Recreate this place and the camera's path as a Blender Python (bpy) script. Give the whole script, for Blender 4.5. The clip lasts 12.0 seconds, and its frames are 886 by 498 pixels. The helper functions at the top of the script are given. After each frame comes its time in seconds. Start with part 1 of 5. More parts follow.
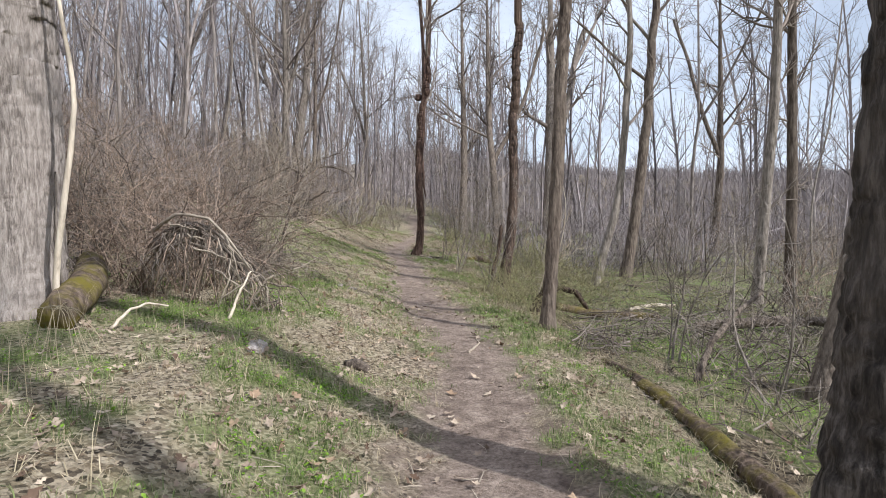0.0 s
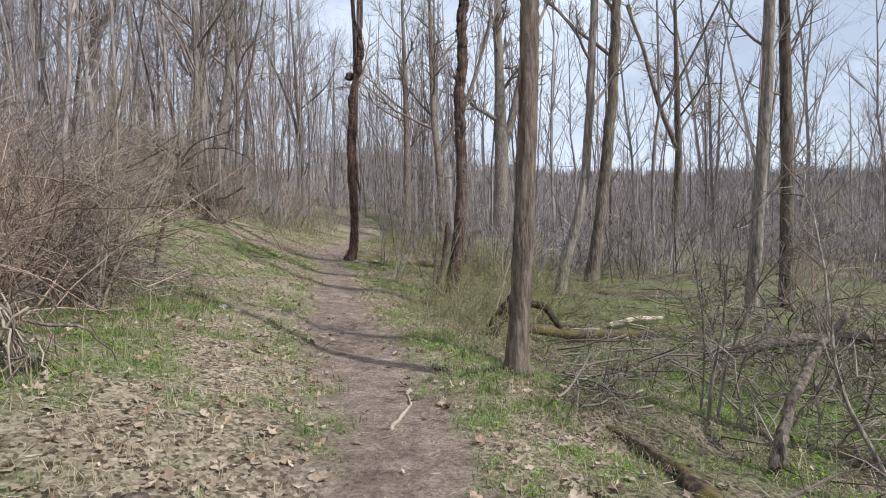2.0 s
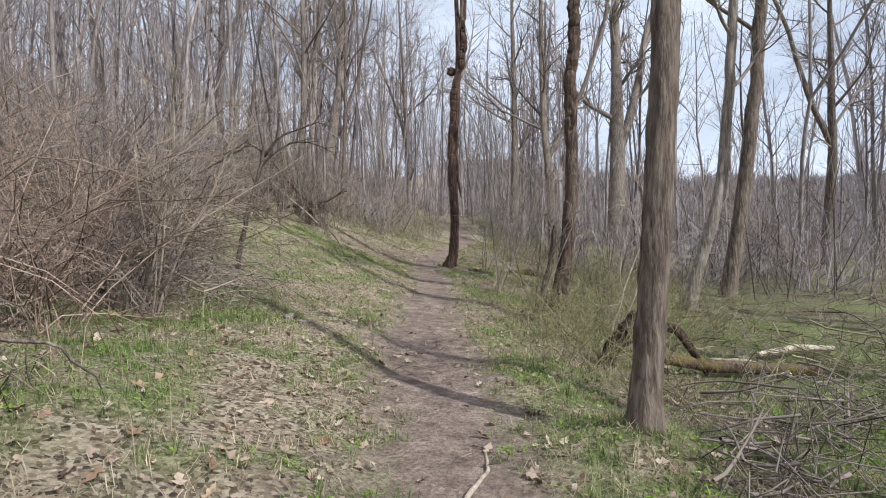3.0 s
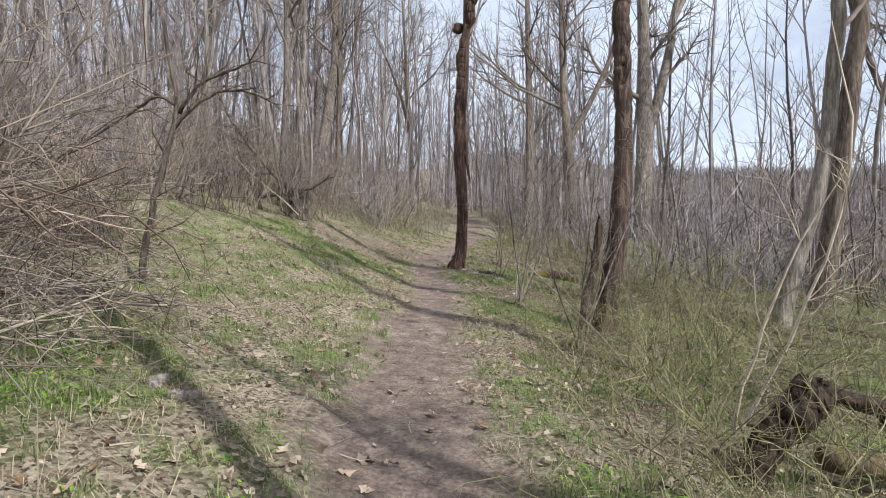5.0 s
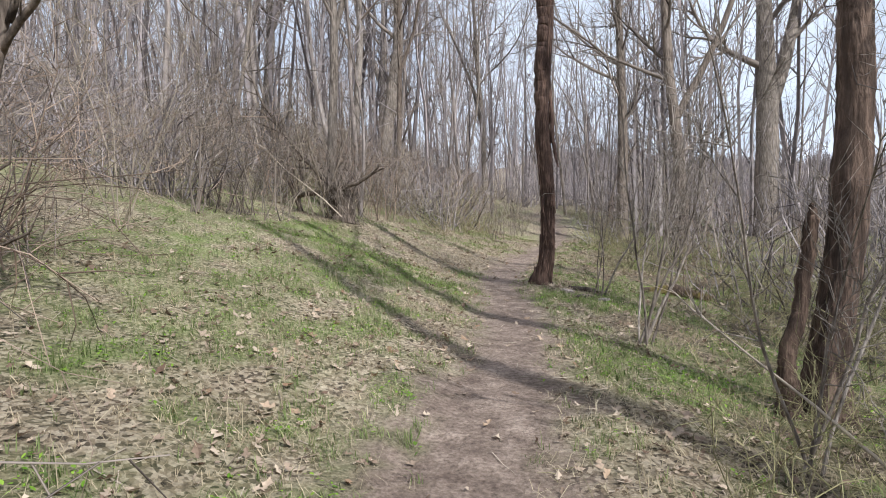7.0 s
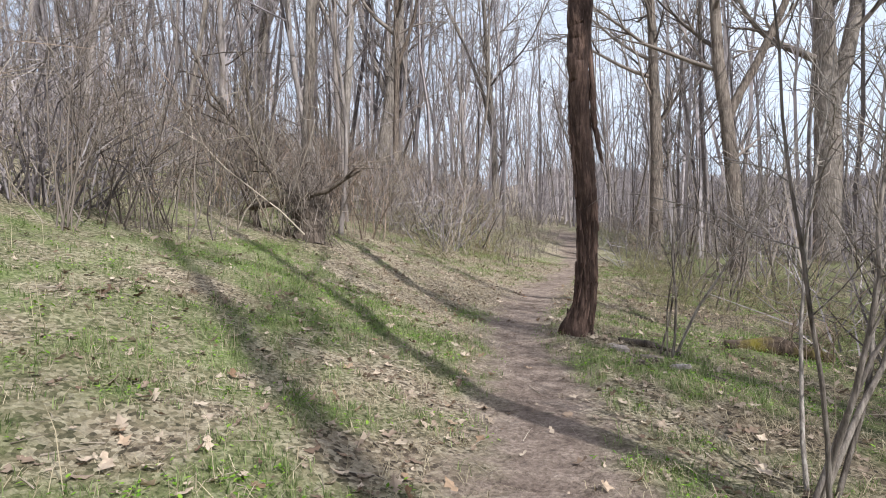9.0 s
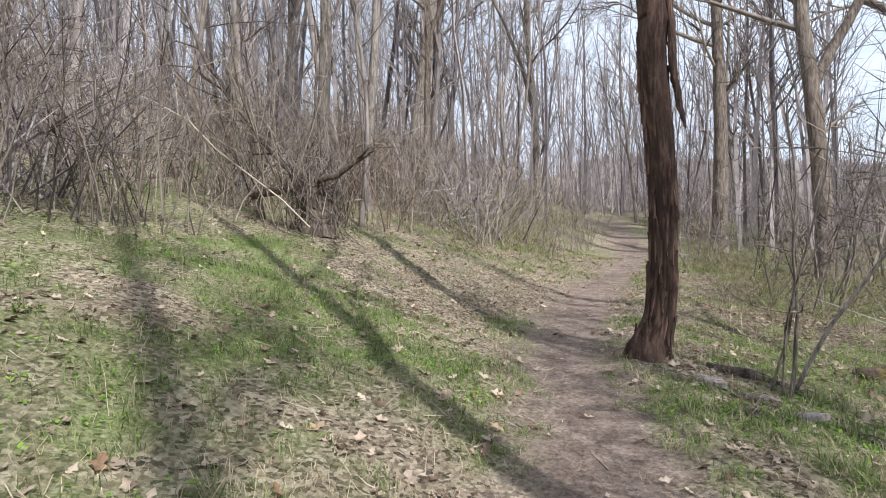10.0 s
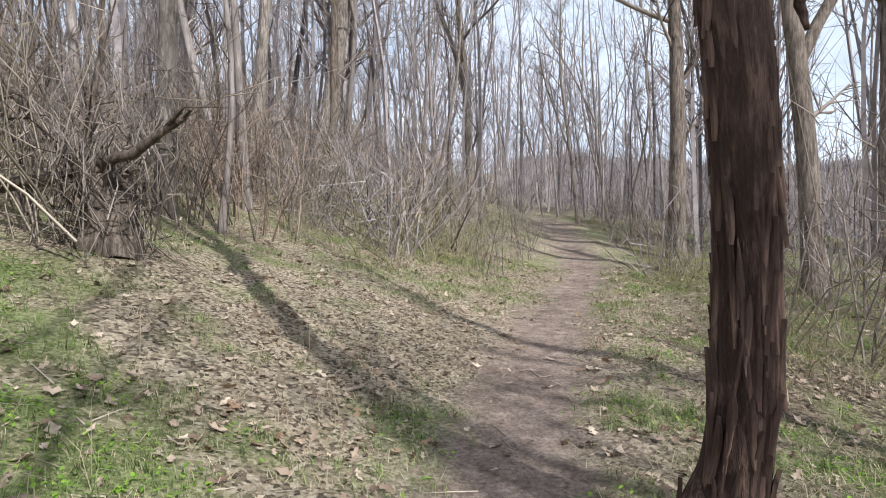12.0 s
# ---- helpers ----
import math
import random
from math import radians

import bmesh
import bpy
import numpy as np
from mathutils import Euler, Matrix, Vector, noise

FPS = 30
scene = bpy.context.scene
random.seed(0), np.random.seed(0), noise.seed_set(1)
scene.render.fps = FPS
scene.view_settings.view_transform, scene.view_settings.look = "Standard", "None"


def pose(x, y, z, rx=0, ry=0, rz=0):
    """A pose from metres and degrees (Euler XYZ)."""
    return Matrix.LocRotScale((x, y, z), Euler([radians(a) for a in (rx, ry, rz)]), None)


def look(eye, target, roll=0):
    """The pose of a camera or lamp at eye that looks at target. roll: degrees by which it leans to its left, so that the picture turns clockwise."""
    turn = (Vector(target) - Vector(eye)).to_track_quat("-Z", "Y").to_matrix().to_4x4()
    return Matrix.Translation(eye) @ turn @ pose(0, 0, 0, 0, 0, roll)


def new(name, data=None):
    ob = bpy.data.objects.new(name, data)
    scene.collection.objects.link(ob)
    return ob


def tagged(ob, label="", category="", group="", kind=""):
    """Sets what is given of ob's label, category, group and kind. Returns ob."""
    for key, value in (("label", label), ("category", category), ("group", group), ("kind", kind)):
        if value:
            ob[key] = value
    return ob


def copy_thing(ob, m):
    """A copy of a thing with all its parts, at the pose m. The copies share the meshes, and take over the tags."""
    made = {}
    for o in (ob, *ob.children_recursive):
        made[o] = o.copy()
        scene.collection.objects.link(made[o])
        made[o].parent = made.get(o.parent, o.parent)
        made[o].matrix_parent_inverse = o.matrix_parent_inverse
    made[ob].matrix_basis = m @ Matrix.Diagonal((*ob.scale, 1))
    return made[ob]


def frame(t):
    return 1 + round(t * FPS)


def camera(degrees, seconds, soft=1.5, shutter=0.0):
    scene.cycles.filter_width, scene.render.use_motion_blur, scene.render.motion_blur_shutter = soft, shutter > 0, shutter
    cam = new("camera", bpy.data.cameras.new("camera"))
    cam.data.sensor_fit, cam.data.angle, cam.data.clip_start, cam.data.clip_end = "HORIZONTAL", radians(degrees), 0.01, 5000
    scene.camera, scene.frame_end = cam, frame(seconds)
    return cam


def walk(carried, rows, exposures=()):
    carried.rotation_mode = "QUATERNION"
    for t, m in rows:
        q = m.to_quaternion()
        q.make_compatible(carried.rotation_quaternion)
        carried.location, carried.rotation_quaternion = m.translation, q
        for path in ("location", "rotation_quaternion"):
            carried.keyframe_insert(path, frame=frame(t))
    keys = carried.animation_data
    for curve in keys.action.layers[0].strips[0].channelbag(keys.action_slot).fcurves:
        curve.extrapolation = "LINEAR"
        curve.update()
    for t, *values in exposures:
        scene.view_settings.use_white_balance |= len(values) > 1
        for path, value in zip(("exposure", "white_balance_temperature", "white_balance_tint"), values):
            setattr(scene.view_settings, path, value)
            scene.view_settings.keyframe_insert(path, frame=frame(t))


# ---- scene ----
cam = camera(75.8, 12.0, soft=1.0)
METRES, EYE, TILT, LEAN, TURN = 18.0, 1.35, -2.0, 0.0, 0.0
ROWS = [
    (0.0, 0.0, 0.0, 0.0, -0.0, 0.0, 0.0),
    (0.5, 0.0035, 0.036, 0.0017, 1.28, 0.56, -0.15),
    (1.0, 0.0049, 0.0722, 0.0056, -1.88, -0.23, 0.68),
    (1.5, 0.013, 0.1102, 0.0014, -5.68, -0.17, 0.73),
    (2.0, 0.0184, 0.1506, 0.0002, -5.1, 0.27, 1.01),
    (2.5, 0.0267, 0.1865, -0.0001, -1.65, 0.37, 0.47),
    (3.0, 0.0299, 0.2235, -0.0018, 5.9, 1.19, 0.08),
    (5.0, 0.0167, 0.3866, 0.006, 6.69, 0.59, 0.1),
    (5.5, 0.0115, 0.431, 0.0072, 6.55, 1.25, 0.56),
    (6.0, 0.008, 0.4741, 0.0077, 8.44, 0.95, 0.37),
    (6.5, 0.0021, 0.5199, 0.0086, 11.97, 2.09, 0.63),
    (7.0, -0.0057, 0.5644, 0.0161, 14.45, 0.72, 0.88),
    (9.0, -0.0352, 0.7327, 0.0284, 15.55, 2.51, 0.61),
    (9.5, -0.0404, 0.7759, 0.0333, 14.93, 1.56, 0.89),
    (10.0, -0.0517, 0.8191, 0.0349, 19.68, 1.63, 0.79),
    (10.5, -0.0566, 0.8587, 0.0389, 15.71, 0.97, 1.1),
    (11.0, -0.0594, 0.9014, 0.0429, 12.6, 1.46, 1.48),
    (11.5, -0.0706, 0.9419, 0.0498, 11.35, 1.32, 1.37),
    (12.0, -0.0787, 0.9839, 0.0536, 13.13, 1.21, 1.02),
]
walk(cam, [(t, pose(0, 0, EYE, TILT, LEAN, TURN) @ pose(METRES * x, METRES * y, METRES * z, 90 + pitch, roll, yaw)) for t, x, y, z, yaw, pitch, roll in ROWS], exposures=[(0.0, 0.0, 5930, 9), (2.0, -0.1, 5930, 9), (3.0, -0.08, 5930, 9), (5.5, 0.0, 5960, 9), (9.5, 0.16, 5930, 9), (12.0, 0.18, 5930, 9)])

# ---- light ----
SUN_AZ, SUN_EL = 126.5, 42.0          # degrees from +y towards +x, and above the horizon
world = bpy.data.worlds.new("sky")
world.use_nodes = True
scene.world = world
wn = world.node_tree
sky = wn.nodes.new("ShaderNodeTexSky")
sky.sky_type = 'NISHITA'
sky.sun_disc = False
sky.sun_elevation, sky.sun_rotation = radians(SUN_EL), radians(SUN_AZ)
sky.air_density, sky.dust_density, sky.ozone_density = 1.0, 1.6, 1.0
bg = wn.nodes["Background"]
bg.inputs["Strength"].default_value = 0.094
# thin high cloud over the blue
wtc = wn.nodes.new("ShaderNodeTexCoord")
wmap = wn.nodes.new("ShaderNodeMapping")
wmap.inputs["Scale"].default_value = (1.0, 1.0, 2.6)
wn.links.new(wtc.outputs["Generated"], wmap.inputs[0])
cloud = wn.nodes.new("ShaderNodeTexNoise")
cloud.inputs["Scale"].default_value, cloud.inputs["Detail"].default_value, cloud.inputs["Roughness"].default_value = 2.2, 6.0, 0.6
wn.links.new(wmap.outputs[0], cloud.inputs["Vector"])
cramp = wn.nodes.new("ShaderNodeValToRGB")
cramp.color_ramp.elements[0].position, cramp.color_ramp.elements[0].color = 0.36, (0.5, 0.5, 0.5, 1)
cramp.color_ramp.elements[1].position, cramp.color_ramp.elements[1].color = 0.66, (0.95, 0.95, 0.95, 1)
wn.links.new(cloud.outputs["Fac"], cramp.inputs[0])
cmix = wn.nodes.new("ShaderNodeMix")
cmix.data_type = 'RGBA'
wn.links.new(cramp.outputs[0], cmix.inputs[0])
wn.links.new(sky.outputs[0], cmix.inputs[6])
cmix.inputs[7].default_value = (11.2, 11.7, 12.8, 1)
wn.links.new(cmix.outputs[2], bg.inputs["Color"])
sun_data = bpy.data.lights.new("sun", 'SUN')
sun_data.energy, sun_data.angle, sun_data.color = 5.0, radians(0.6), (1.0, 0.96, 0.9)
sun = new("sun", sun_data)
_h = math.cos(radians(SUN_EL))
sun_dir = Vector((math.sin(radians(SUN_AZ)) * _h, math.cos(radians(SUN_AZ)) * _h, math.sin(radians(SUN_EL))))
sun.matrix_world = look(tuple(sun_dir * 60), (0, 0, 0))


# ---- materials ----
def node(nt, kind, **values):
    n = nt.nodes.new(kind)
    for key, value in values.items():
        n.inputs[key.replace("_", " ")].default_value = value
    return n


def ramp(nt, source, stops):
    n = nt.nodes.new("ShaderNodeValToRGB")
    e = n.color_ramp.elements
    while len(e) < len(stops):
        e.new(0.5)
    for el, (p, c) in zip(e, stops):
        el.position, el.color = p, (*c, 1)
    nt.links.new(source, n.inputs[0])
    return n.outputs[0]


def mixed(nt, fac, a, b, mode='MIX'):
    n = nt.nodes.new("ShaderNodeMix")
    n.data_type, n.blend_type = 'RGBA', mode
    for sock, v in ((n.inputs[0], fac), (n.inputs[6], a), (n.inputs[7], b)):
        if isinstance(v, (int, float)):
            sock.default_value = v
        elif isinstance(v, tuple):
            sock.default_value = (*v, 1)
        else:
            nt.links.new(v, sock)
    return n.outputs[2]


def fresh(name, rough=0.9):
    m = bpy.data.materials.new(name)
    m.use_nodes = True
    nt = m.node_tree
    b = nt.nodes["Principled BSDF"]
    b.inputs["Roughness"].default_value = rough
    b.inputs["Specular IOR Level"].default_value = 0.2
    return m, nt, b


def coords(nt, scale):
    tc = nt.nodes.new("ShaderNodeTexCoord")
    mp = nt.nodes.new("ShaderNodeMapping")
    mp.inputs["Scale"].default_value = scale
    nt.links.new(tc.outputs["Object"], mp.inputs[0])
    return mp.outputs[0]


def tex(nt, vec, scale, detail=4.0, rough=0.6):
    n = node(nt, "ShaderNodeTexNoise", Scale=scale, Detail=detail, Roughness=rough)
    nt.links.new(vec, n.inputs["Vector"])
    return n.outputs["Fac"]


def bump(nt, b, height, dist, strength=1.0):
    n = node(nt, "ShaderNodeBump", Distance=dist, Strength=strength)
    nt.links.new(height, n.inputs["Height"])
    nt.links.new(n.outputs[0], b.inputs["Normal"])


def bark(name, dark, mid, light, fissure=26.0, depth=0.02, moss=0.0):
    """Furrowed bark: streaks along the stem, blotches, and a little green where it is mossy."""
    m, nt, b = fresh(name)
    streak = tex(nt, coords(nt, (1, 1, 0.16)), fissure, 5, 0.7)
    blotch = tex(nt, coords(nt, (1, 1, 0.5)), 2.3, 3)
    c = ramp(nt, streak, [(0.38, dark), (0.5, mid), (0.63, light)])
    c = mixed(nt, ramp(nt, blotch, [(0.35, (0, 0, 0)), (0.7, (1, 1, 1))]), c, mixed(nt, 0.5, c, light))
    info = nt.nodes.new("ShaderNodeObjectInfo")
    tint = ramp(nt, info.outputs["Random"], [(0.0, (0.72, 0.7, 0.68)), (0.5, (1.0, 0.97, 0.94)), (1.0, (1.2, 1.2, 1.2))])
    c = mixed(nt, 1.0, c, tint, 'MULTIPLY')
    if moss:
        mm = tex(nt, coords(nt, (1, 1, 1)), 3.1, 5, 0.7)
        c = mixed(nt, ramp(nt, mm, [(1.0 - moss - 0.12, (0, 0, 0)), (1.0 - moss + 0.1, (1, 1, 1))]), c, (0.16, 0.13, 0.022))
    nt.links.new(c, b.inputs["Base Color"])
    bump(nt, b, streak, depth)
    return m


def plain(name, a, bcol, scale=3.0, rough=0.85, translucent=0.0):
    """A twig, blade or leaf colour that varies from piece to piece and along its length."""
    m, nt, b = fresh(name, rough)
    geo = nt.nodes.new("ShaderNodeNewGeometry")
    c = mixed(nt, geo.outputs["Random Per Island"], a, bcol)
    n = tex(nt, coords(nt, (1, 1, 1)), scale, 3)
    c = mixed(nt, 1.0, c, ramp(nt, n, [(0.3, (0.7, 0.7, 0.7)), (0.7, (1.2, 1.2, 1.2))]), 'MULTIPLY')
    nt.links.new(c, b.inputs["Base Color"])
    if translucent:
        tr = nt.nodes.new("ShaderNodeBsdfTranslucent")
        nt.links.new(c, tr.inputs[0])
        mx = nt.nodes.new("ShaderNodeMixShader")
        mx.inputs[0].default_value = translucent
        nt.links.new(b.outputs[0], mx.inputs[1])
        nt.links.new(tr.outputs[0], mx.inputs[2])
        nt.links.new(mx.outputs[0], nt.nodes["Material Output"].inputs[0])
    return m


BARK_GREY = bark("bark_grey", (0.07, 0.058, 0.048), (0.18, 0.152, 0.128), (0.36, 0.315, 0.275))
BARK_BROWN = bark("bark_brown", (0.035, 0.026, 0.021), (0.12, 0.094, 0.076), (0.25, 0.205, 0.168), 24, 0.03)
BARK_DARK = bark("bark_dark", (0.02, 0.013, 0.011), (0.065, 0.04, 0.033), (0.24, 0.157, 0.122), 20, 0.05)
BARK_PEEL = bark("bark_peel", (0.014, 0.01, 0.008), (0.05, 0.034, 0.027), (0.17, 0.118, 0.09), 18, 0.05)
BARK_OLD = bark("bark_old", (0.15, 0.125, 0.11), (0.36, 0.31, 0.28), (0.54, 0.48, 0.44), 34, 0.04)
BARK_MOSS = bark("bark_moss", (0.025, 0.017, 0.013), (0.085, 0.06, 0.045), (0.2, 0.15, 0.115), 16, 0.04, 0.45)
BARK_FURROW = bark("bark_furrowed", (0.016, 0.0135, 0.012), (0.066, 0.055, 0.048), (0.18, 0.155, 0.138), 22, 0.05)
BARK_ROT = bark("bark_rotten", (0.012, 0.008, 0.006), (0.045, 0.03, 0.022), (0.13, 0.092, 0.068), 22, 0.05, 0.32)
# Trees further off: haze and sunlit paleness put into the bark colour.
BARK_HAZED = bark("bark_hazed", (0.12, 0.1, 0.09), (0.24, 0.205, 0.185), (0.4, 0.355, 0.33), 9, 0.01)
WOOD_PALE = bark("wood_pale", (0.3, 0.24, 0.18), (0.48, 0.4, 0.31), (0.62, 0.54, 0.44), 14, 0.008)
TWIG = plain("twig", (0.045, 0.033, 0.027), (0.38, 0.315, 0.265))
TWIG_RED = plain("twig_red", (0.07, 0.044, 0.032), (0.5, 0.375, 0.285))
TWIG_PALE = plain("twig_pale", (0.17, 0.135, 0.1), (0.5, 0.42, 0.33))
TWIG_GREEN = plain("twig_green", (0.09, 0.08, 0.04), (0.42, 0.38, 0.2))
# Far twigs: greyer and paler, with distance haze put into the colour.
TWIG_HAZED = plain("twig_hazed", (0.1, 0.083, 0.082), (0.44, 0.385, 0.375))
GRASS = plain("grass", (0.095, 0.14, 0.04), (0.33, 0.37, 0.155), 1.3, 0.7, 0.35)
HERB = plain("herb", (0.1, 0.22, 0.015), (0.3, 0.46, 0.06), 1.3, 0.7, 0.35)
STRAW = plain("straw", (0.3, 0.24, 0.15), (0.56, 0.47, 0.32), 2.0, 0.8, 0.2)
LEAF = plain("dead_leaf", (0.14, 0.086, 0.057), (0.56, 0.45, 0.34), 9.0, 0.75, 0.1)


def ground_material():
    m, nt, b = fresh("soil_and_turf", 0.95)
    at = nt.nodes.new("ShaderNodeAttribute")
    at.attribute_name = "trodden"
    ag = nt.nodes.new("ShaderNodeAttribute")
    ag.attribute_name = "green"
    v = coords(nt, (1, 1, 1))
    fine, mid, big = tex(nt, v, 34, 6, 0.7), tex(nt, v, 6, 5, 0.65), tex(nt, v, 0.9, 4)
    vor = node(nt, "ShaderNodeTexVoronoi", Scale=38.0, Randomness=1.0)
    nt.links.new(v, vor.inputs["Vector"])
    dirt = ramp(nt, mid, [(0.3, (0.145, 0.106, 0.086)), (0.55, (0.29, 0.224, 0.183)), (0.75, (0.43, 0.345, 0.285))])
    dirt = mixed(nt, 1.0, dirt, ramp(nt, fine, [(0.33, (0.5, 0.48, 0.46)), (0.62, (1.25, 1.25, 1.25))]), 'MULTIPLY')
    litter = ramp(nt, vor.outputs["Color"], [(0.15, (0.075, 0.058, 0.043)), (0.45, (0.28, 0.22, 0.15)), (0.8, (0.5, 0.42, 0.31))])
    litter = mixed(nt, 1.0, litter, ramp(nt, fine, [(0.3, (0.55, 0.55, 0.55)), (0.65, (1.15, 1.15, 1.15))]), 'MULTIPLY')
    turf = ramp(nt, fine, [(0.3, (0.05, 0.07, 0.02)), (0.5, (0.16, 0.2, 0.065)), (0.72, (0.36, 0.36, 0.18))])
    # Litter right of the trail: dark soil and tree shade mixed into its colour.
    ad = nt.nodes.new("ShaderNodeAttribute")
    ad.attribute_name = "soil_shade"
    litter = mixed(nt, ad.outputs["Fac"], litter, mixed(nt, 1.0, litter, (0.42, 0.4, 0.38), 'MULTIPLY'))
    c = mixed(nt, ag.outputs["Fac"], litter, turf)
    c = mixed(nt, at.outputs["Fac"], c, dirt)
    c = mixed(nt, 1.0, c, ramp(nt, big, [(0.3, (0.8, 0.78, 0.76)), (0.7, (1.12, 1.12, 1.1))]), 'MULTIPLY')
    nt.links.new(c, b.inputs["Base Color"])
    hsum = node(nt, "ShaderNodeMath")
    nt.links.new(fine, hsum.inputs[0])
    nt.links.new(mid, hsum.inputs[1])
    bump(nt, b, hsum.outputs[0], 0.03)
    return m


# ---- the lie of the land ----
PATH_Y = [-30, 2, 7, 9, 12.8, 15.5, 18, 20.6, 25, 28.7, 33, 40, 60]
PATH_X = [0.3, 0.35, 0.3, 0.0, -0.6, -0.8, -1.15, -1.75, -1.75, -1.25, -1.4, -2.2, -6]
RISE_Y = [-60, 0, 4, 8.7, 13, 15.5, 17.6, 20.6, 25, 28.7, 33, 40, 48, 70, 120, 400]
RISE_Z = [-1, 0.0, -0.1, -0.04, 0.03, 0.15, 0.27, 0.46, 0.72, 0.98, 1.35, 2.2, 3.0, 5, 8, 10]
SIDE_U = [-900, -200, -60, -30, -15, -8, -5, -3.4, -2, -1, -0.5, 0, 0.5, 1, 2, 3, 4, 8, 15, 30, 60, 120, 900]
SIDE_Z = [110, 42, 17, 9, 4.6, 2.4, 1.42, 0.95, 0.44, 0.12, 0.02, 0, 0, -0.05, -0.21, -0.34, -0.4, -0.42, -0.5, -1.0, -3.0, -6, -6]


SIDE_NEAR = [110, 42, 16, 8, 3.4, 1.35, 0.62, 0.5, 0.42, 0.13, 0.02, 0, 0, -0.05, -0.21, -0.34, -0.4, -0.42, -0.5, -1.0, -3.0, -6, -6]
MOUNDS = [(1.4, 7.6, 0.4, 0.2), (-0.9, 20.1, 0.4, 0.06), (-5.5, 22.0, 0.6, 0.08), (0.9, 20.6, 0.5, 0.08)]


def lattice(ix, iy, seed):
    h = np.sin(ix * 127.1 + iy * 311.7 + seed * 74.7) * 43758.5453
    return h - np.floor(h)


def vnoise(x, y, seed=0.0):
    """Smooth value noise in 0..1 on arrays."""
    x, y = np.asarray(x, float), np.asarray(y, float)
    ix, iy = np.floor(x), np.floor(y)
    fx, fy = x - ix, y - iy
    fx, fy = fx * fx * (3 - 2 * fx), fy * fy * (3 - 2 * fy)
    a = lattice(ix, iy, seed) * (1 - fx) + lattice(ix + 1, iy, seed) * fx
    b = lattice(ix, iy + 1, seed) * (1 - fx) + lattice(ix + 1, iy + 1, seed) * fx
    return a * (1 - fy) + b * fy


def smooth(a, b, x):
    t = np.clip((np.asarray(x, float) - a) / (b - a), 0, 1)
    return t * t * (3 - 2 * t)


def trail_offset(x, y):
    return np.asarray(x, float) - np.interp(y, PATH_Y, PATH_X)


def height(x, y):
    x, y = np.asarray(x, float), np.asarray(y, float)
    u = trail_offset(x, y)
    z = np.interp(y, RISE_Y, RISE_Z) * (1 - 0.75 * smooth(3, 25, u))
    k = smooth(7, 18, y)
    z = z + np.interp(u, SIDE_U, SIDE_Z) * k + np.interp(u, SIDE_U, SIDE_NEAR) * (1 - k)
    far = np.hypot(x, y)
    z = z + 50 * smooth(130, 420, far) * (1 - 0.38 * smooth(90, 330, x)) * smooth(-80, 60, x + 0.1 * y) * (0.72 + 0.2 * vnoise(x / 140, y / 140, 8) + 0.1 * vnoise(x / 38, y / 38, 9))
    for mx, my, mr, mh in MOUNDS:
        z = z + mh * np.exp(-((x - mx) ** 2 + (y - my) ** 2) / (mr * mr))
    near = 1 - smooth(0.3, 0.7, np.abs(u))
    z = z - 0.035 * near * smooth(-40, 0, y)
    z = z + (1 - 0.75 * near) * (0.09 * (vnoise(x / 1.3, y / 1.3, 1) - 0.5) + 0.05 * (vnoise(x / 0.35, y / 0.35, 2) - 0.5))
    z = z + 0.018 * (vnoise(x / 0.13, y / 0.13, 3) - 0.5)
    z = z + smooth(12, 60, far) * (1.2 * (vnoise(x / 9, y / 9, 4) - 0.5))
    return z


def ground_z(x, y):
    return float(height(np.array([x]), np.array([y]))[0])


GREEN_SPOTS = [(-2.9, 6.1, 0.75), (-3.4, 4.0, 0.7), (-5.0, 20.0, 1.0), (-4.4, 19.2, 0.7), (1.0, 6.7, 0.3), (0.9, 9.0, 0.5),
               (0.45, 11.0, 0.4), (-0.9, 21.8, 0.4), (-0.75, 23.2, 0.35), (-2.6, 9.0, 0.5), (-3.5, 8.6, 0.8), (3.6, 7.6, 1.0),
               (4.5, 9.5, 1.2), (5.5, 7.5, 1.2), (0.6, 15.8, 0.6), (0.4, 18.6, 0.7), (1.2, 20.8, 0.6), (-2.6, 18.9, 0.5), (-0.2, 16.6, 0.35),
               (-2.3, 6.2, 0.6), (-1.8, 5.5, 0.4), (-2.2, 7.7, 0.6), (-2.6, 10.2, 0.6), (-2.2, 9.6, 0.4), (0.65, 9.7, 0.35), (0.55, 13.0, 0.3), (-1.3, 12.1, 0.3),
               (-1.2, 20.7, 0.3), (-3.6, 19.3, 0.7), (-3.2, 18.2, 0.5)]


def greenness(x, y):
    """0..1: how green the turf is."""
    g = 0.6 * vnoise(x / 1.1, y / 1.1, 11) + 0.9 * vnoise(x / 0.26, y / 0.26, 12) + 0.3 * vnoise(x / 0.12, y / 0.12, 13) - 0.68
    for sx, sy, sr in GREEN_SPOTS:
        g = g + 0.42 * np.exp(-((x - sx) ** 2 + (y - sy) ** 2) / (sr * sr))
    g = g + 0.05
    g = g + 0.2 * smooth(2.2, 3.2, trail_offset(x, y)) * smooth(20, 12, y)
    g = g + 0.05 * smooth(-1.2, -2.2, trail_offset(x, y)) * smooth(12, 15, y) * smooth(23, 21, y)
    straw = np.exp(-((x + 2.7) ** 2 + (y - 23.6) ** 2) / 3.5)
    return np.clip(g - 0.7 * straw, 0, 1)


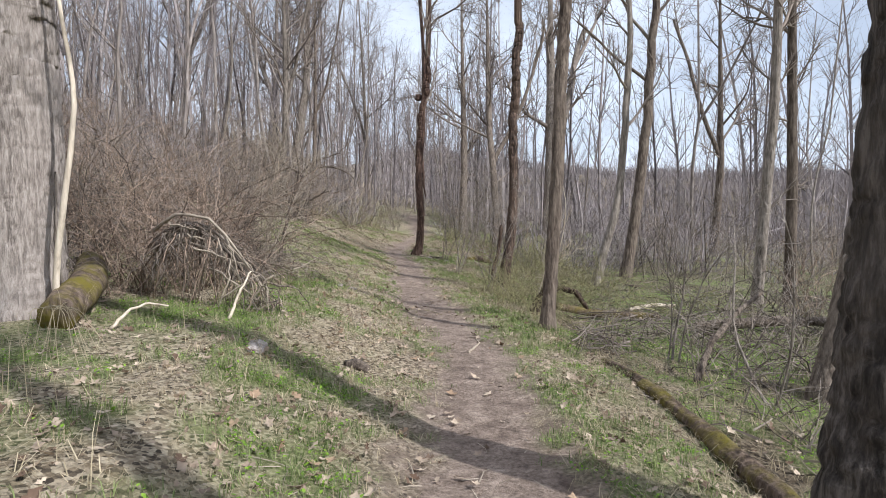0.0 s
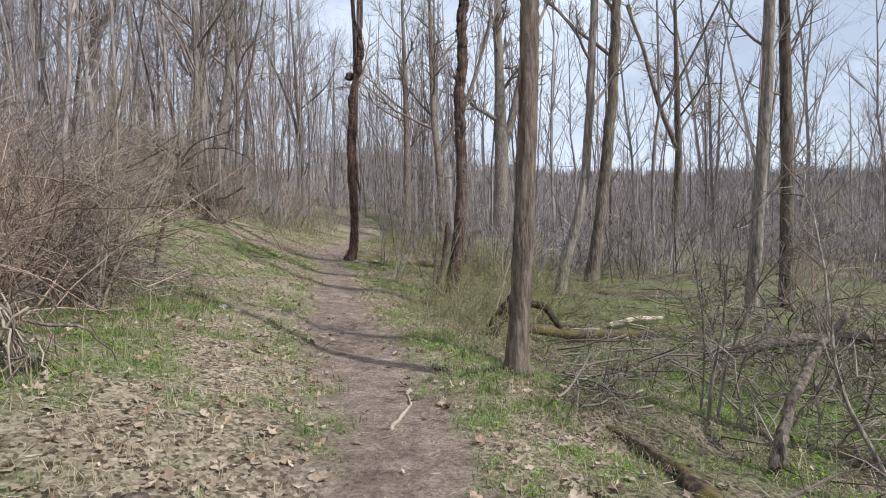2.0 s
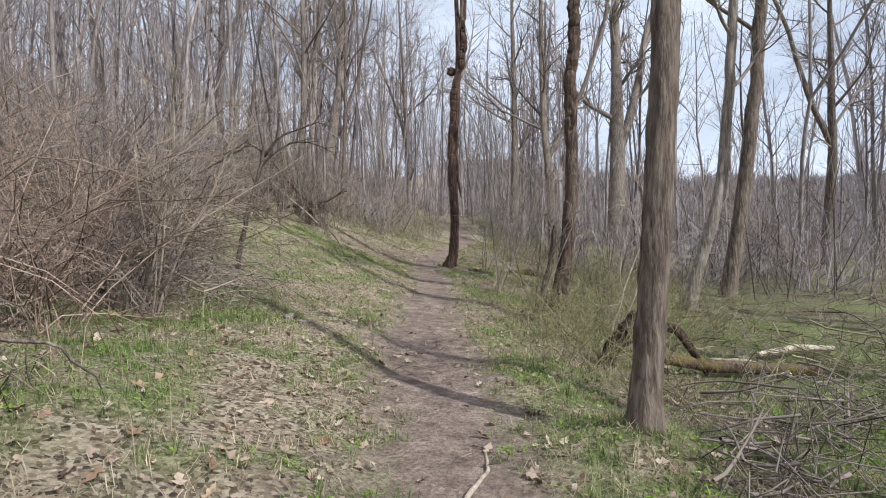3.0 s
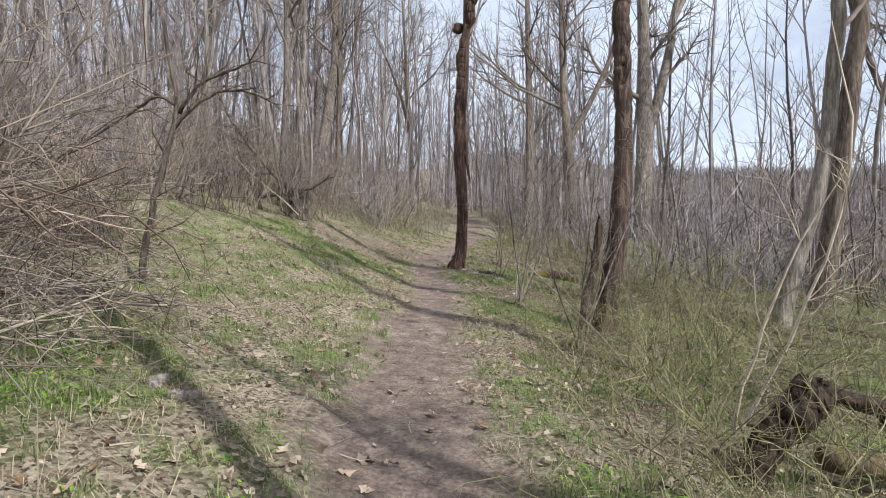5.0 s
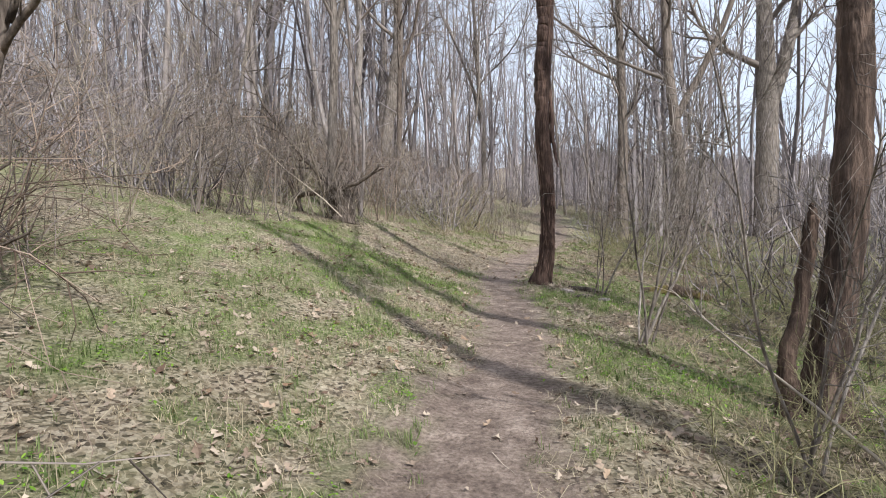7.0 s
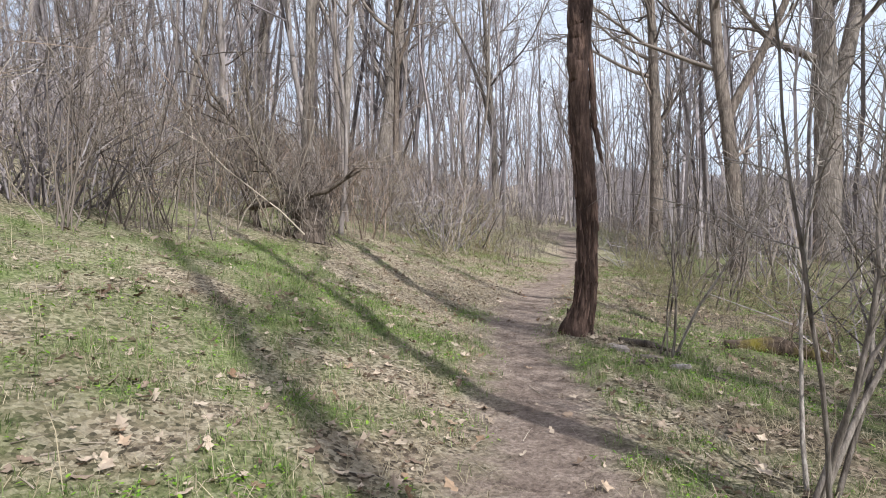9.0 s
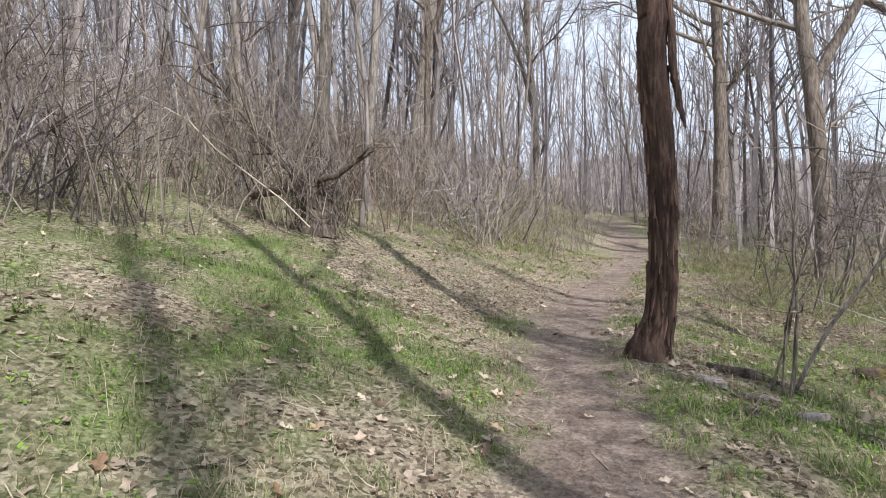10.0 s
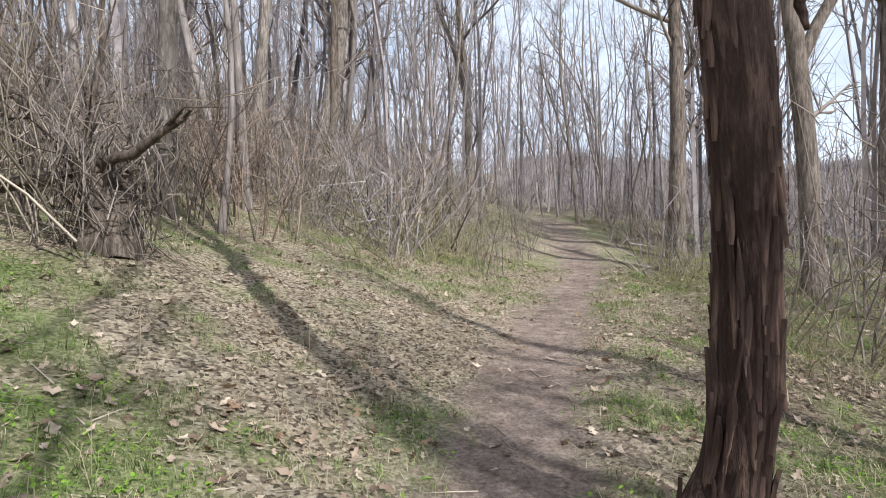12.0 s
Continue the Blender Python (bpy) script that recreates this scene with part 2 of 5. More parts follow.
def troddenness(x, y):
    u = trail_offset(x, y)
    w = 0.42 + 0.16 * (vnoise(x / 0.6, y / 0.6, 21) - 0.5) + 0.12 * (vnoise(x / 0.17, y / 0.17, 22) - 0.5)
    w = w + 0.24 * smooth(7, 11, y) * smooth(17, 13, y) * (u < 0)
    w = w + 0.25 * smooth(6, 0, np.abs(np.asarray(y, float)))
    return 1 - smooth(w - 0.25, w + 0.38, np.abs(u) + 0.5 * (vnoise(x / 0.09, y / 0.09, 23) - 0.5) * smooth(0.1, 0.4, np.abs(u)))


def mesh_of(name, verts, faces, material, smooth_shade=True):
    me = bpy.data.meshes.new(name)
    me.from_pydata(verts if isinstance(verts, list) else verts.tolist(), [], faces)
    me.materials.append(material)
    if smooth_shade:
        me.polygons.foreach_set("use_smooth", np.ones(len(me.polygons), dtype=bool))
    me.update()
    return me


def spread(fine_lo, fine_hi, step, limit, grow=1.22):
    mid = list(np.arange(fine_lo, fine_hi + step / 2, step))
    out, s = [], step
    hi = [fine_hi]
    while hi[-1] < limit:
        s *= grow
        hi.append(hi[-1] + s)
    s, lo = step, [fine_lo]
    while lo[-1] > -limit:
        s *= grow
        lo.append(lo[-1] - s)
    return np.array(lo[:0:-1] + mid + hi[1:])


def build_ground():
    xs, ys = spread(-5.5, 4.5, 0.1, 1500), spread(-1.0, 30.0, 0.1, 1500)
    gx, gy = np.meshgrid(xs, ys)
    x, y = gx.ravel(), gy.ravel()
    z = height(x, y)
    nx, ny = len(xs), len(ys)
    i = (np.arange(ny - 1)[:, None] * nx + np.arange(nx - 1)[None, :]).ravel()
    faces = np.stack([i, i + 1, i + 1 + nx, i + nx], 1).tolist()
    me = mesh_of("ground", np.stack([x, y, z], 1), faces, ground_material())
    # Mask right of the trail where shade is painted into the litter colour.
    soil_shade = smooth(0.75, 1.9, trail_offset(x, y)) * (0.45 + 0.7 * vnoise(x / 0.8, y / 0.8, 51))
    for label, values in (("soil_shade", np.clip(soil_shade, 0, 1)), ("trodden", troddenness(x, y) * smooth(46, 40, y)), ("green", greenness(x, y) * smooth(60, 20, np.hypot(x, y - 10)))):
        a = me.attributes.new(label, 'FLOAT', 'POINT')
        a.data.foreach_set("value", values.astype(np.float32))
    ob = new("ground", me)
    return tagged(ob, "woodland floor of leaf litter, thin turf and a trodden dirt trail", "ground", kind="structure")


ground = build_ground()


# ---- stems and tubes ----
class Geo:
    """Collects tubes and flat pieces into one mesh."""

    def __init__(self):
        self.v, self.f, self.n = [], [], 0

    def tube(self, pts, rad, k=6, cap=False, rough=None):
        pts, rad = np.asarray(pts, float), np.asarray(rad, float)
        n = len(pts)
        t = np.gradient(pts, axis=0)
        t /= np.linalg.norm(t, axis=1)[:, None] + 1e-9
        ref = np.array([1.0, 0.13, 0.0]) if abs(t[:, 2]).mean() > 0.6 else np.array([0.05, 0.1, 1.0])
        u = np.cross(t, ref)
        u /= np.linalg.norm(u, axis=1)[:, None] + 1e-9
        w = np.cross(t, u)
        a = np.arange(k) * (2 * math.pi / k)
        r = rad[:, None] * np.ones((1, k))
        if rough is not None:
            r = r * rough(np.linspace(0, 1, n)[:, None] + 0 * a[None, :], a[None, :] + 0 * rad[:, None])
        ring = pts[:, None, :] + r[:, :, None] * (np.cos(a)[None, :, None] * u[:, None, :] + np.sin(a)[None, :, None] * w[:, None, :])
        self.v.append(ring.reshape(-1, 3))
        i, j = np.arange(n - 1)[:, None] * k, np.arange(k)[None, :]
        jn = (j + 1) % k
        q = np.stack([i + j, i + jn, i + k + jn, i + k + j], -1).reshape(-1, 4) + self.n
        self.f.extend(q.tolist())
        if cap:
            self.f.append(list(range(self.n + k - 1, self.n - 1, -1)))
            self.f.append(list(range(self.n + (n - 1) * k, self.n + n * k)))
        self.n += n * k

    def cones(self, p, d, r, bend=0.2, seed=0):
        """Many thin twigs at once: three-sided, with one bend, running from p along d (with its length)."""
        p, d, r = np.asarray(p, float), np.asarray(d, float), np.asarray(r, float)
        m = len(p)
        if not m:
            return
        rr = np.random.default_rng(seed)
        ln = np.linalg.norm(d, axis=1)[:, None]
        a = np.cross(d, rr.normal(0, 1, (m, 3)))
        a /= np.linalg.norm(a, axis=1)[:, None] + 1e-9
        b = np.cross(d / ln, a)
        mid = p + d * 0.5 + a * ln * bend * rr.normal(0, 1, (m, 1)) * 0.5
        tip = p + d + b * ln * bend * rr.normal(0, 1, (m, 1))
        out = []
        for base, k in ((p, 1.0), (mid, 0.65)):
            for q in range(3):
                t = q * 2.0944
                out.append(base + (a * math.cos(t) + b * math.sin(t)) * r[:, None] * k)
        out.append(tip)
        self.v.append(np.stack(out, 1).reshape(-1, 3))
        off = self.n + np.arange(m)[:, None] * 7
        for f in ((0, 1, 4, 3), (1, 2, 5, 4), (2, 0, 3, 5)):
            self.f.extend((off + np.array(f)).tolist())
        for f in ((3, 4, 6), (4, 5, 6), (5, 3, 6)):
            self.f.extend((off + np.array(f)).tolist())
        self.n += 7 * m

    def spikes(self, p, d, r, seed=0):
        """Many straight three-sided twigs, for what stays far off."""
        p, d, r = np.asarray(p, float), np.asarray(d, float), np.asarray(r, float)
        m = len(p)
        a = np.cross(d, np.random.default_rng(seed).normal(0, 1, (m, 3)))
        a /= np.linalg.norm(a, axis=1)[:, None] + 1e-9
        b = np.cross(d / (np.linalg.norm(d, axis=1)[:, None] + 1e-9), a)
        out = [p + (a * math.cos(t) + b * math.sin(t)) * r[:, None] for t in (0, 2.0944, 4.1888)] + [p + d]
        self.v.append(np.stack(out, 1).reshape(-1, 3))
        off = self.n + np.arange(m)[:, None] * 4
        for f in ((0, 1, 3), (1, 2, 3), (2, 0, 3)):
            self.f.extend((off + np.array(f)).tolist())
        self.n += 4 * m

    def stamp(self, verts, faces, mats):
        """Many moved copies of one small mesh; mats: (m, 3, 4)."""
        verts = np.asarray(verts, float)
        mats = np.asarray(mats, float)
        p = np.einsum("mij,vj->mvi", mats[:, :, :3], verts) + mats[:, None, :, 3]
        self.v.append(p.reshape(-1, 3))
        nv = len(verts)
        off = self.n + np.arange(len(mats)) * nv
        for f in faces:
            self.f.extend((off[:, None] + np.array(f)[None, :]).tolist())
        self.n += nv * len(mats)

    def mesh(self, name, material, shade=True):
        return mesh_of(name, np.concatenate(self.v), self.f, material, shade)


def thing(name, label, category, group="", kind=""):
    ob = new(name)
    ob.empty_display_size = 0.2
    return tagged(ob, label, category, group, kind)


def part(name, me, parent, label="", kind=""):
    ob = new(name, me)
    ob.parent = parent
    if label:
        ob["label"] = label
    if kind:
        ob["kind"] = kind
    return ob


def wander(rng, start, d, length, n, wiggle, lift=0.0):
    """A stem that wanders: points from start along d, bending upward (lift) or drooping."""
    pts, p, d = [np.array(start, float)], np.array(start, float), np.array(d, float)
    d /= np.linalg.norm(d)
    for _ in range(n):
        d = d + rng.normal(0, wiggle, 3) + np.array([0, 0, lift])
        d /= np.linalg.norm(d)
        p = p + d * (length / n)
        pts.append(p)
    return np.array(pts)


def limb(geo, rng, start, d, length, r, level, lift=0.06, k=5, dense=1.0):
    """A limb with its side limbs; the last order are fine twigs."""
    n = 3 + 2 * level
    pts = wander(rng, start, d, length, n, 0.13, lift)
    geo.tube(pts, np.linspace(r, r * 0.25, n + 1), k)
    if level <= 0:
        return
    kids = int((3 + 3 * level) * dense)
    tp, td, tr = [], [], []
    for _ in range(kids * (2 if level == 1 else 1)):
        s = rng.uniform(0.2, 0.97)
        i = s * n
        p = pts[int(i)] + (pts[min(n, int(i) + 1)] - pts[int(i)]) * (i - int(i))
        t = pts[min(n, int(i) + 1)] - pts[int(i)]
        t /= np.linalg.norm(t) + 1e-9
        side = rng.normal(0, 1, 3)
        side -= t * side.dot(t)
        side /= np.linalg.norm(side) + 1e-9
        dd = t * rng.uniform(0.5, 1.0) + side * rng.uniform(0.5, 0.95)
        ln, rad = length * rng.uniform(0.3, 0.55), max(0.0035, r * (1 - 0.7 * s) * 0.6)
        if level == 1:
            tp.append(p), td.append(dd / np.linalg.norm(dd) * ln + np.array([0, 0, 0.1 * ln])), tr.append(rad)
        else:
            limb(geo, rng, p, dd, ln, rad, level - 1, lift * 0.8, max(3, k - 1), dense)
    if tp:
        geo.cones(tp, td, tr, 0.25, int(rng.integers(1 << 30)))


def bark_relief(seed, ridges=15, amp=0.09, flare=0.5, flare_h=0.06):
    def f(s, a):
        wob = 2.2 * (vnoise(s * 9 + seed, a * 0 + seed, seed) - 0.5)
        ridge = vnoise((a / (2 * math.pi)) * ridges + wob, s * 75 + seed, seed + 1)
        edge = vnoise((a / (2 * math.pi)) * 4 * np.ones_like(s), s * 5, seed + 2)
        blend = 1 + amp * (np.abs(ridge - 0.5) * 3 - 0.7) + 0.06 * (edge - 0.5) * np.abs(np.sin(a / 2))
        root = flare * np.exp(-s / flare_h) * (0.75 + 0.35 * np.sin(a * 4 + seed))
        return blend + root
    return f


def tree_meshes(seed, control, radii, height_m, bark_mat, twig_mat, k=10, first=0.4, limbs=9, level=2, relief=None, reach=0.22, rings=0, dense=1.0, fork=None, shoots=0):
    """The trunk and the crown of one tree that stands at the origin. control: offsets (x, y, z) of the stem low down."""
    rng = np.random.default_rng(seed)
    cz = np.array([c[2] for c in control] + [height_m])
    cx = np.array([c[0] for c in control] + [control[-1][0] + rng.normal(0, 0.25)])
    cy = np.array([c[1] for c in control] + [control[-1][1] + rng.normal(0, 0.25)])
    n = rings or 22
    z = np.concatenate([np.linspace(0, cz[-2], n, endpoint=False), np.linspace(cz[-2], height_m, 8)])
    z[0] = -0.25
    px, py = np.interp(z, cz, cx), np.interp(z, cz, cy)
    ker = np.ones(5) / 5
    for arr in (px, py):
        arr[2:-2] = np.convolve(arr, ker, mode="valid")
    wob = np.cumsum(rng.normal(0, 0.012, len(z)))
    px, py = px + wob * smooth(1, 6, z), py + np.cumsum(rng.normal(0, 0.012, len(z))) * smooth(1, 6, z)
    rz, rr = np.array([r[0] for r in radii] + [height_m]), np.array([r[1] for r in radii] + [0.02])
    rad = np.interp(z, rz, rr)
    trunk = Geo()
    pts = np.stack([px, py, z], 1)
    trunk.tube(pts, rad, k, rough=relief or (lambda s, a: 1 + 0.28 * np.exp(-s * 30) + 0.06 * np.sin(3 * a + seed) + 0.0 * s))
    crown = Geo()
    at = lambda zz: np.array([np.interp(zz, z, px), np.interp(zz, z, py), zz])
    if fork:
        fz, fdir, flen, fr = fork
        fp = wander(rng, at(fz - 0.1), fdir, flen, 9, 0.06, 0.04)
        trunk.tube(fp, np.linspace(fr, fr * 0.55, 10), 12)
        limb(crown, rng, fp[6], fp[9] - fp[6], flen * 0.7, fr * 0.55, 2, 0.06, 5)
        limb(crown, rng, fp[3], (fdir[0] + 0.4, fdir[1] - 0.3, 0.7), flen * 0.3, fr * 0.4, 1, 0.06, 4)
    for i in range(limbs):
        zz = height_m * (first + (0.97 - first) * (i + rng.uniform(0, 0.8)) / limbs)
        a = rng.uniform(0, 2 * math.pi)
        rise = rng.uniform(0.5, 1.3)
        ln = height_m * reach * (1.25 - zz / height_m) * rng.uniform(0.7, 1.3)
        limb(crown, rng, at(zz), (math.cos(a), math.sin(a), rise), ln, max(0.01, np.interp(zz, rz, rr) * 0.45), level, 0.07, 5, dense)
    for i in range(shoots):
        zz = height_m * rng.uniform(0.14, 0.9)
        a = rng.uniform(0, 2 * math.pi)
        limb(crown, rng, at(zz), (math.cos(a), math.sin(a), rng.uniform(0.3, 1.3)), height_m * rng.uniform(0.06, 0.17), max(0.008, np.interp(zz, rz, rr) * 0.3), 1, 0.08, 4, dense)
    return trunk.mesh("trunk", bark_mat), crown.mesh("crown", twig_mat)


def plant_tree(name, label, x, y, meshes, turn=0.0, scale=1.0, group="", sink=0.03):
    t = thing(name, label, "tree", group)
    t.matrix_world = pose(x, y, ground_z(x, y) - sink, 0, 0, turn) @ Matrix.Scale(scale, 4)
    part("trunk", meshes[0], t)
    part("crown", meshes[1], t, kind="stuff")
    return t


def along(z_top, dx, dy, bend=0.0, steps=5):
    """A stem's control offsets: a lean of dx, dy over z_top with a sideways bend."""
    return [(dx * s + bend * math.sin(math.pi * s), dy * s, z_top * s) for s in np.linspace(0, 1, steps + 1)]


# ---- the trees beside the trail ----
R = bark_relief


def relief_shag(s, a):
    """Long loose plates of bark with ragged ends, over a flared foot."""
    turn = a / (2 * math.pi) * 9 + 0.8 * vnoise(s * 5, a * 0, 61)
    plate = vnoise(turn, s * 16, 62)
    shred = vnoise(turn * 2.7, s * 34, 63)
    seam = np.exp(-((a - 2.2) / 0.22) ** 2) * 0.16 * smooth(0.02, 0.07, s) * smooth(0.34, 0.2, s)
    foot = 0.5 * np.exp(-s / 0.028) * (0.8 + 0.3 * np.sin(a * 4 + 1))
    low = smooth(0.3, 0.16, s)
    return 1 + (0.05 + 0.1 * low) * np.round((plate - 0.5) * 4) / 4 + 0.07 * (shred - 0.5) - seam + foot


def relief_flake(s, a):
    """Short loose flakes with lifted edges; the foot spreads into shaggy roots."""
    turn = a / (2 * math.pi) * 11 + 1.2 * vnoise(s * 8, a * 0, 71)
    flake = vnoise(turn, s * 45, 72)
    chip = vnoise(turn * 2.3, s * 110, 73)
    foot = 0.75 * np.exp(-s / 0.03) * (0.7 + 0.45 * np.sin(a * 5 + 0.7))
    return 1 + 0.14 * np.round((flake - 0.5) * 3) / 3 + 0.1 * (chip - 0.5) + foot


plant_tree("tree", "stout grey tree with furrowed bark on the mossy bank", -4.12, 5.55,
           tree_meshes(1, along(6, 0.12, 0.1), [(0, 0.37), (1, 0.345), (6, 0.28)], 15, BARK_OLD, TWIG, 64, 0.5, 8, 2, R(1, 34, 0.05, 0.25, 0.03), rings=200))
plant_tree("tree", "large dark tree with deeply furrowed bark and flared foot", 1.96, 2.4,
           tree_meshes(2, along(6, 0.1, 0.05), [(0, 0.3), (1, 0.245), (2.3, 0.2), (6, 0.165)], 15, BARK_FURROW, TWIG, 72, 0.5, 8, 2, R(2, 24, 0.1, 0.75, 0.06), rings=220))
plant_tree("tree", "dark leaning trunk among low twigs", 3.95, 5.9,
           tree_meshes(3, along(5, 1.1, 0.4, 0.05), [(0, 0.12), (1, 0.1), (5, 0.08)], 11, BARK_BROWN, TWIG, 20, 0.45, 7, 2, R(3, 12, 0.08, 0.5, 0.05), rings=50))
plant_tree("tree", "slim brown tree with ridged bark beside the trail", 1.4, 7.6,
           tree_meshes(4, along(6.5, 0.36, 0.1, 0.02), [(0, 0.1), (0.4, 0.092), (1.5, 0.088), (6.5, 0.08)], 14, BARK_BROWN, TWIG, 40, 0.45, 8, 2, R(4, 14, 0.12, 0.35, 0.02), rings=110))
plant_tree("tree", "dark brown tree with flaking bark and a shaggy foot", 1.62, 15.15,
           tree_meshes(5, [(0, 0, 0), (0.05, 0, 0.5), (0.2, 0, 1.5), (0.36, 0, 3.4), (0.55, 0.1, 7)], [(0, 0.16), (0.5, 0.135), (2, 0.128), (2.3, 0.12), (7, 0.105)], 15, BARK_PEEL, TWIG, 56, 0.42, 8, 2, relief_flake, rings=200))
plant_tree("tree", "dark reddish tree with shredding bark at the trail's edge", -0.95, 20.1,
           tree_meshes(6, [(0, 0, 0), (0.10, 0, 0.3), (0.16, 0, 0.7), (0.17, 0, 1.5), (0.10, 0, 2.6), (0.18, 0, 4.2), (0.3, 0.1, 7)],
                       [(0, 0.145), (0.35, 0.12), (1.2, 0.108), (2.2, 0.118), (3, 0.112), (7, 0.1)], 15, BARK_DARK, TWIG, 72, 0.42, 8, 2,
                       relief_shag, rings=240, fork=(3.0, (0.14, 0.05, 1), 7, 0.085)))
plant_tree("tree", "curved slender tree with a pale crook", 4.3, 16.0,
           tree_meshes(7, [(0, 0, 0), (0.12, 0, 0.6), (0.32, 0, 1.3), (0.56, 0, 2.1), (0.64, 0, 2.6), (0.88, 0, 4.5), (1.1, 0, 6.6), (1.05, 0, 8)], [(0, 0.135), (1, 0.115), (6, 0.09)], 12, BARK_GREY, TWIG, 18, 0.36, 8, 2, rings=40))
plant_tree("tree", "tall straight grey-brown tree", 5.65, 17.6,
           tree_meshes(8, [(0, 0, 0), (0.2, 0, 1.2), (0.37, 0, 2.5), (0.67, 0, 5.1), (0.93, 0, 8.6)], [(0, 0.19), (1, 0.165), (7, 0.13)], 16, BARK_BROWN, TWIG, 20, 0.4, 8, 2, R(8, 12, 0.06, 0.3, 0.03), rings=60, fork=(6.1, (-0.8, 0, 0.62), 2.9, 0.05)))
plant_tree("tree", "big forked tree with grey bark", 6.4, 34.2,
           tree_meshes(9, along(5, 0.1, 0), [(0, 0.5), (1, 0.42), (5, 0.36), (9, 0.25)], 19, BARK_GREY, TWIG, 24, 0.33, 10, 2, rings=40, fork=(4.6, (0.42, 0, 1), 9, 0.26)))
plant_tree("tree", "grey-brown upright tree over brush", 8.3, 13.6,
           tree_meshes(10, along(6, 0.05, 0), [(0, 0.13), (6, 0.1)], 14, BARK_BROWN, TWIG, 16, 0.4, 8, 2, shoots=8))
plant_tree("tree", "slim grey tree standing close by another", 7.3, 13.2,
           tree_meshes(30, along(6, 0.3, 0, 0.05), [(0, 0.125), (6, 0.1), (10, 0.085)], 14, BARK_GREY, TWIG, 14, 0.4, 8, 2, shoots=8))
plant_tree("tree", "tall brown tree behind the start of the walk", 3.4, -0.95,
           tree_meshes(31, along(6, 0.1, 0, 0.05), [(0, 0.16), (6, 0.13)], 14, BARK_BROWN, TWIG, 14, 0.5, 8, 2))
for nm, lb, x, y, sd, r, lean, hgt, mat in (
        ("tree", "tall slender tree spreading into fine branches", 13.8, 29.0, 11, 0.2, 0.3, 16, BARK_BROWN),
        ("tree", "dark upright tree on the bank", -6.9, 30.0, 12, 0.1, 0.2, 15, BARK_BROWN),
        ("tree", "pale grey tree on the hillside", -9.25, 34.5, 13, 0.3, 0.9, 17, BARK_GREY),
        ("tree", "pale grey hillside tree", -18.1, 39.4, 14, 0.32, 0.6, 18, BARK_GREY),
        ("tree", "slim grey tree beyond the trail", -4.65, 36.0, 15, 0.14, -0.3, 14, BARK_GREY),
        ("tree", "pale leaning hillside tree", -8.3, 29.0, 16, 0.14, 0.5, 16, BARK_GREY),
        ("tree", "tall grey hillside tree", -15.0, 50.0, 17, 0.4, 0.5, 18, BARK_GREY),
        ("tree", "grey tree behind the broken stump", -7.0, 24.6, 18, 0.13, 0.15, 14, BARK_GREY),
        ("tree", "straight brown tree beside the trail", 1.1, 33.5, 19, 0.22, 0.1, 16, BARK_BROWN),
        ("tree", "brown tree among saplings", 2.75, 29.2, 20, 0.19, -0.35, 15, BARK_BROWN),
        ("tree", "thin leaning grey tree at the trail's bend", -1.3, 41.0, 21, 0.07, -0.6, 10, BARK_GREY)):
    plant_tree(nm, lb, x, y, tree_meshes(sd, along(6, lean, 0, 0.06), [(0, r * 1.15), (1, r), (6, r * 0.75)], hgt, mat, TWIG, 14, 0.34, 11, 2, shoots=9, reach=0.3,
                                         fork=(hgt * (0.28 + 0.02 * (sd % 5)), (0.35 * (-1) ** sd, 0.1, 1), hgt * 0.5, r * 0.6) if sd % 3 != 1 else None))
plant_tree("tree", "tall brown tree that shades the bank", 7.9, 8.5,
           tree_meshes(32, along(8, 0.1, 0, 0.05), [(0, 0.24), (8, 0.19), (14, 0.13)], 20, BARK_BROWN, TWIG, 14, 0.62, 8, 2))

# ---- the wood round about ----
rng = np.random.default_rng(77)
TEMPLATES = []
for i in range(8):
    h = rng.uniform(12, 17)
    r = rng.uniform(0.038, 0.082)
    # Most templates take the paler colours that carry the distance haze.
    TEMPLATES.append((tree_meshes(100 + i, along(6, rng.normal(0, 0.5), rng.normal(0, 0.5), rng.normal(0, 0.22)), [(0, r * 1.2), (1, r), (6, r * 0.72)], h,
                                  (BARK_GREY, BARK_HAZED, BARK_HAZED)[i % 3], (TWIG, TWIG_HAZED)[i % 2], 7, 0.32, 6, 2, dense=0.5, shoots=11, reach=0.3,
                                  fork=(h * rng.uniform(0.25, 0.45), (rng.normal(0, 0.4), rng.normal(0, 0.4), 1), h * 0.5, r * 0.7) if i % 2 else None), h))


KEPT = [(-4.12, 5.55), (2.04, 2.4), (3.9, 5.9), (1.4, 7.6), (1.8, 15.9), (-0.8, 20.1), (4.3, 16.0), (5.65, 17.6), (8.3, 13.6)]


def free(x, y, gap):
    return all((x - a) ** 2 + (y - b) ** 2 > gap * gap for a, b in KEPT)


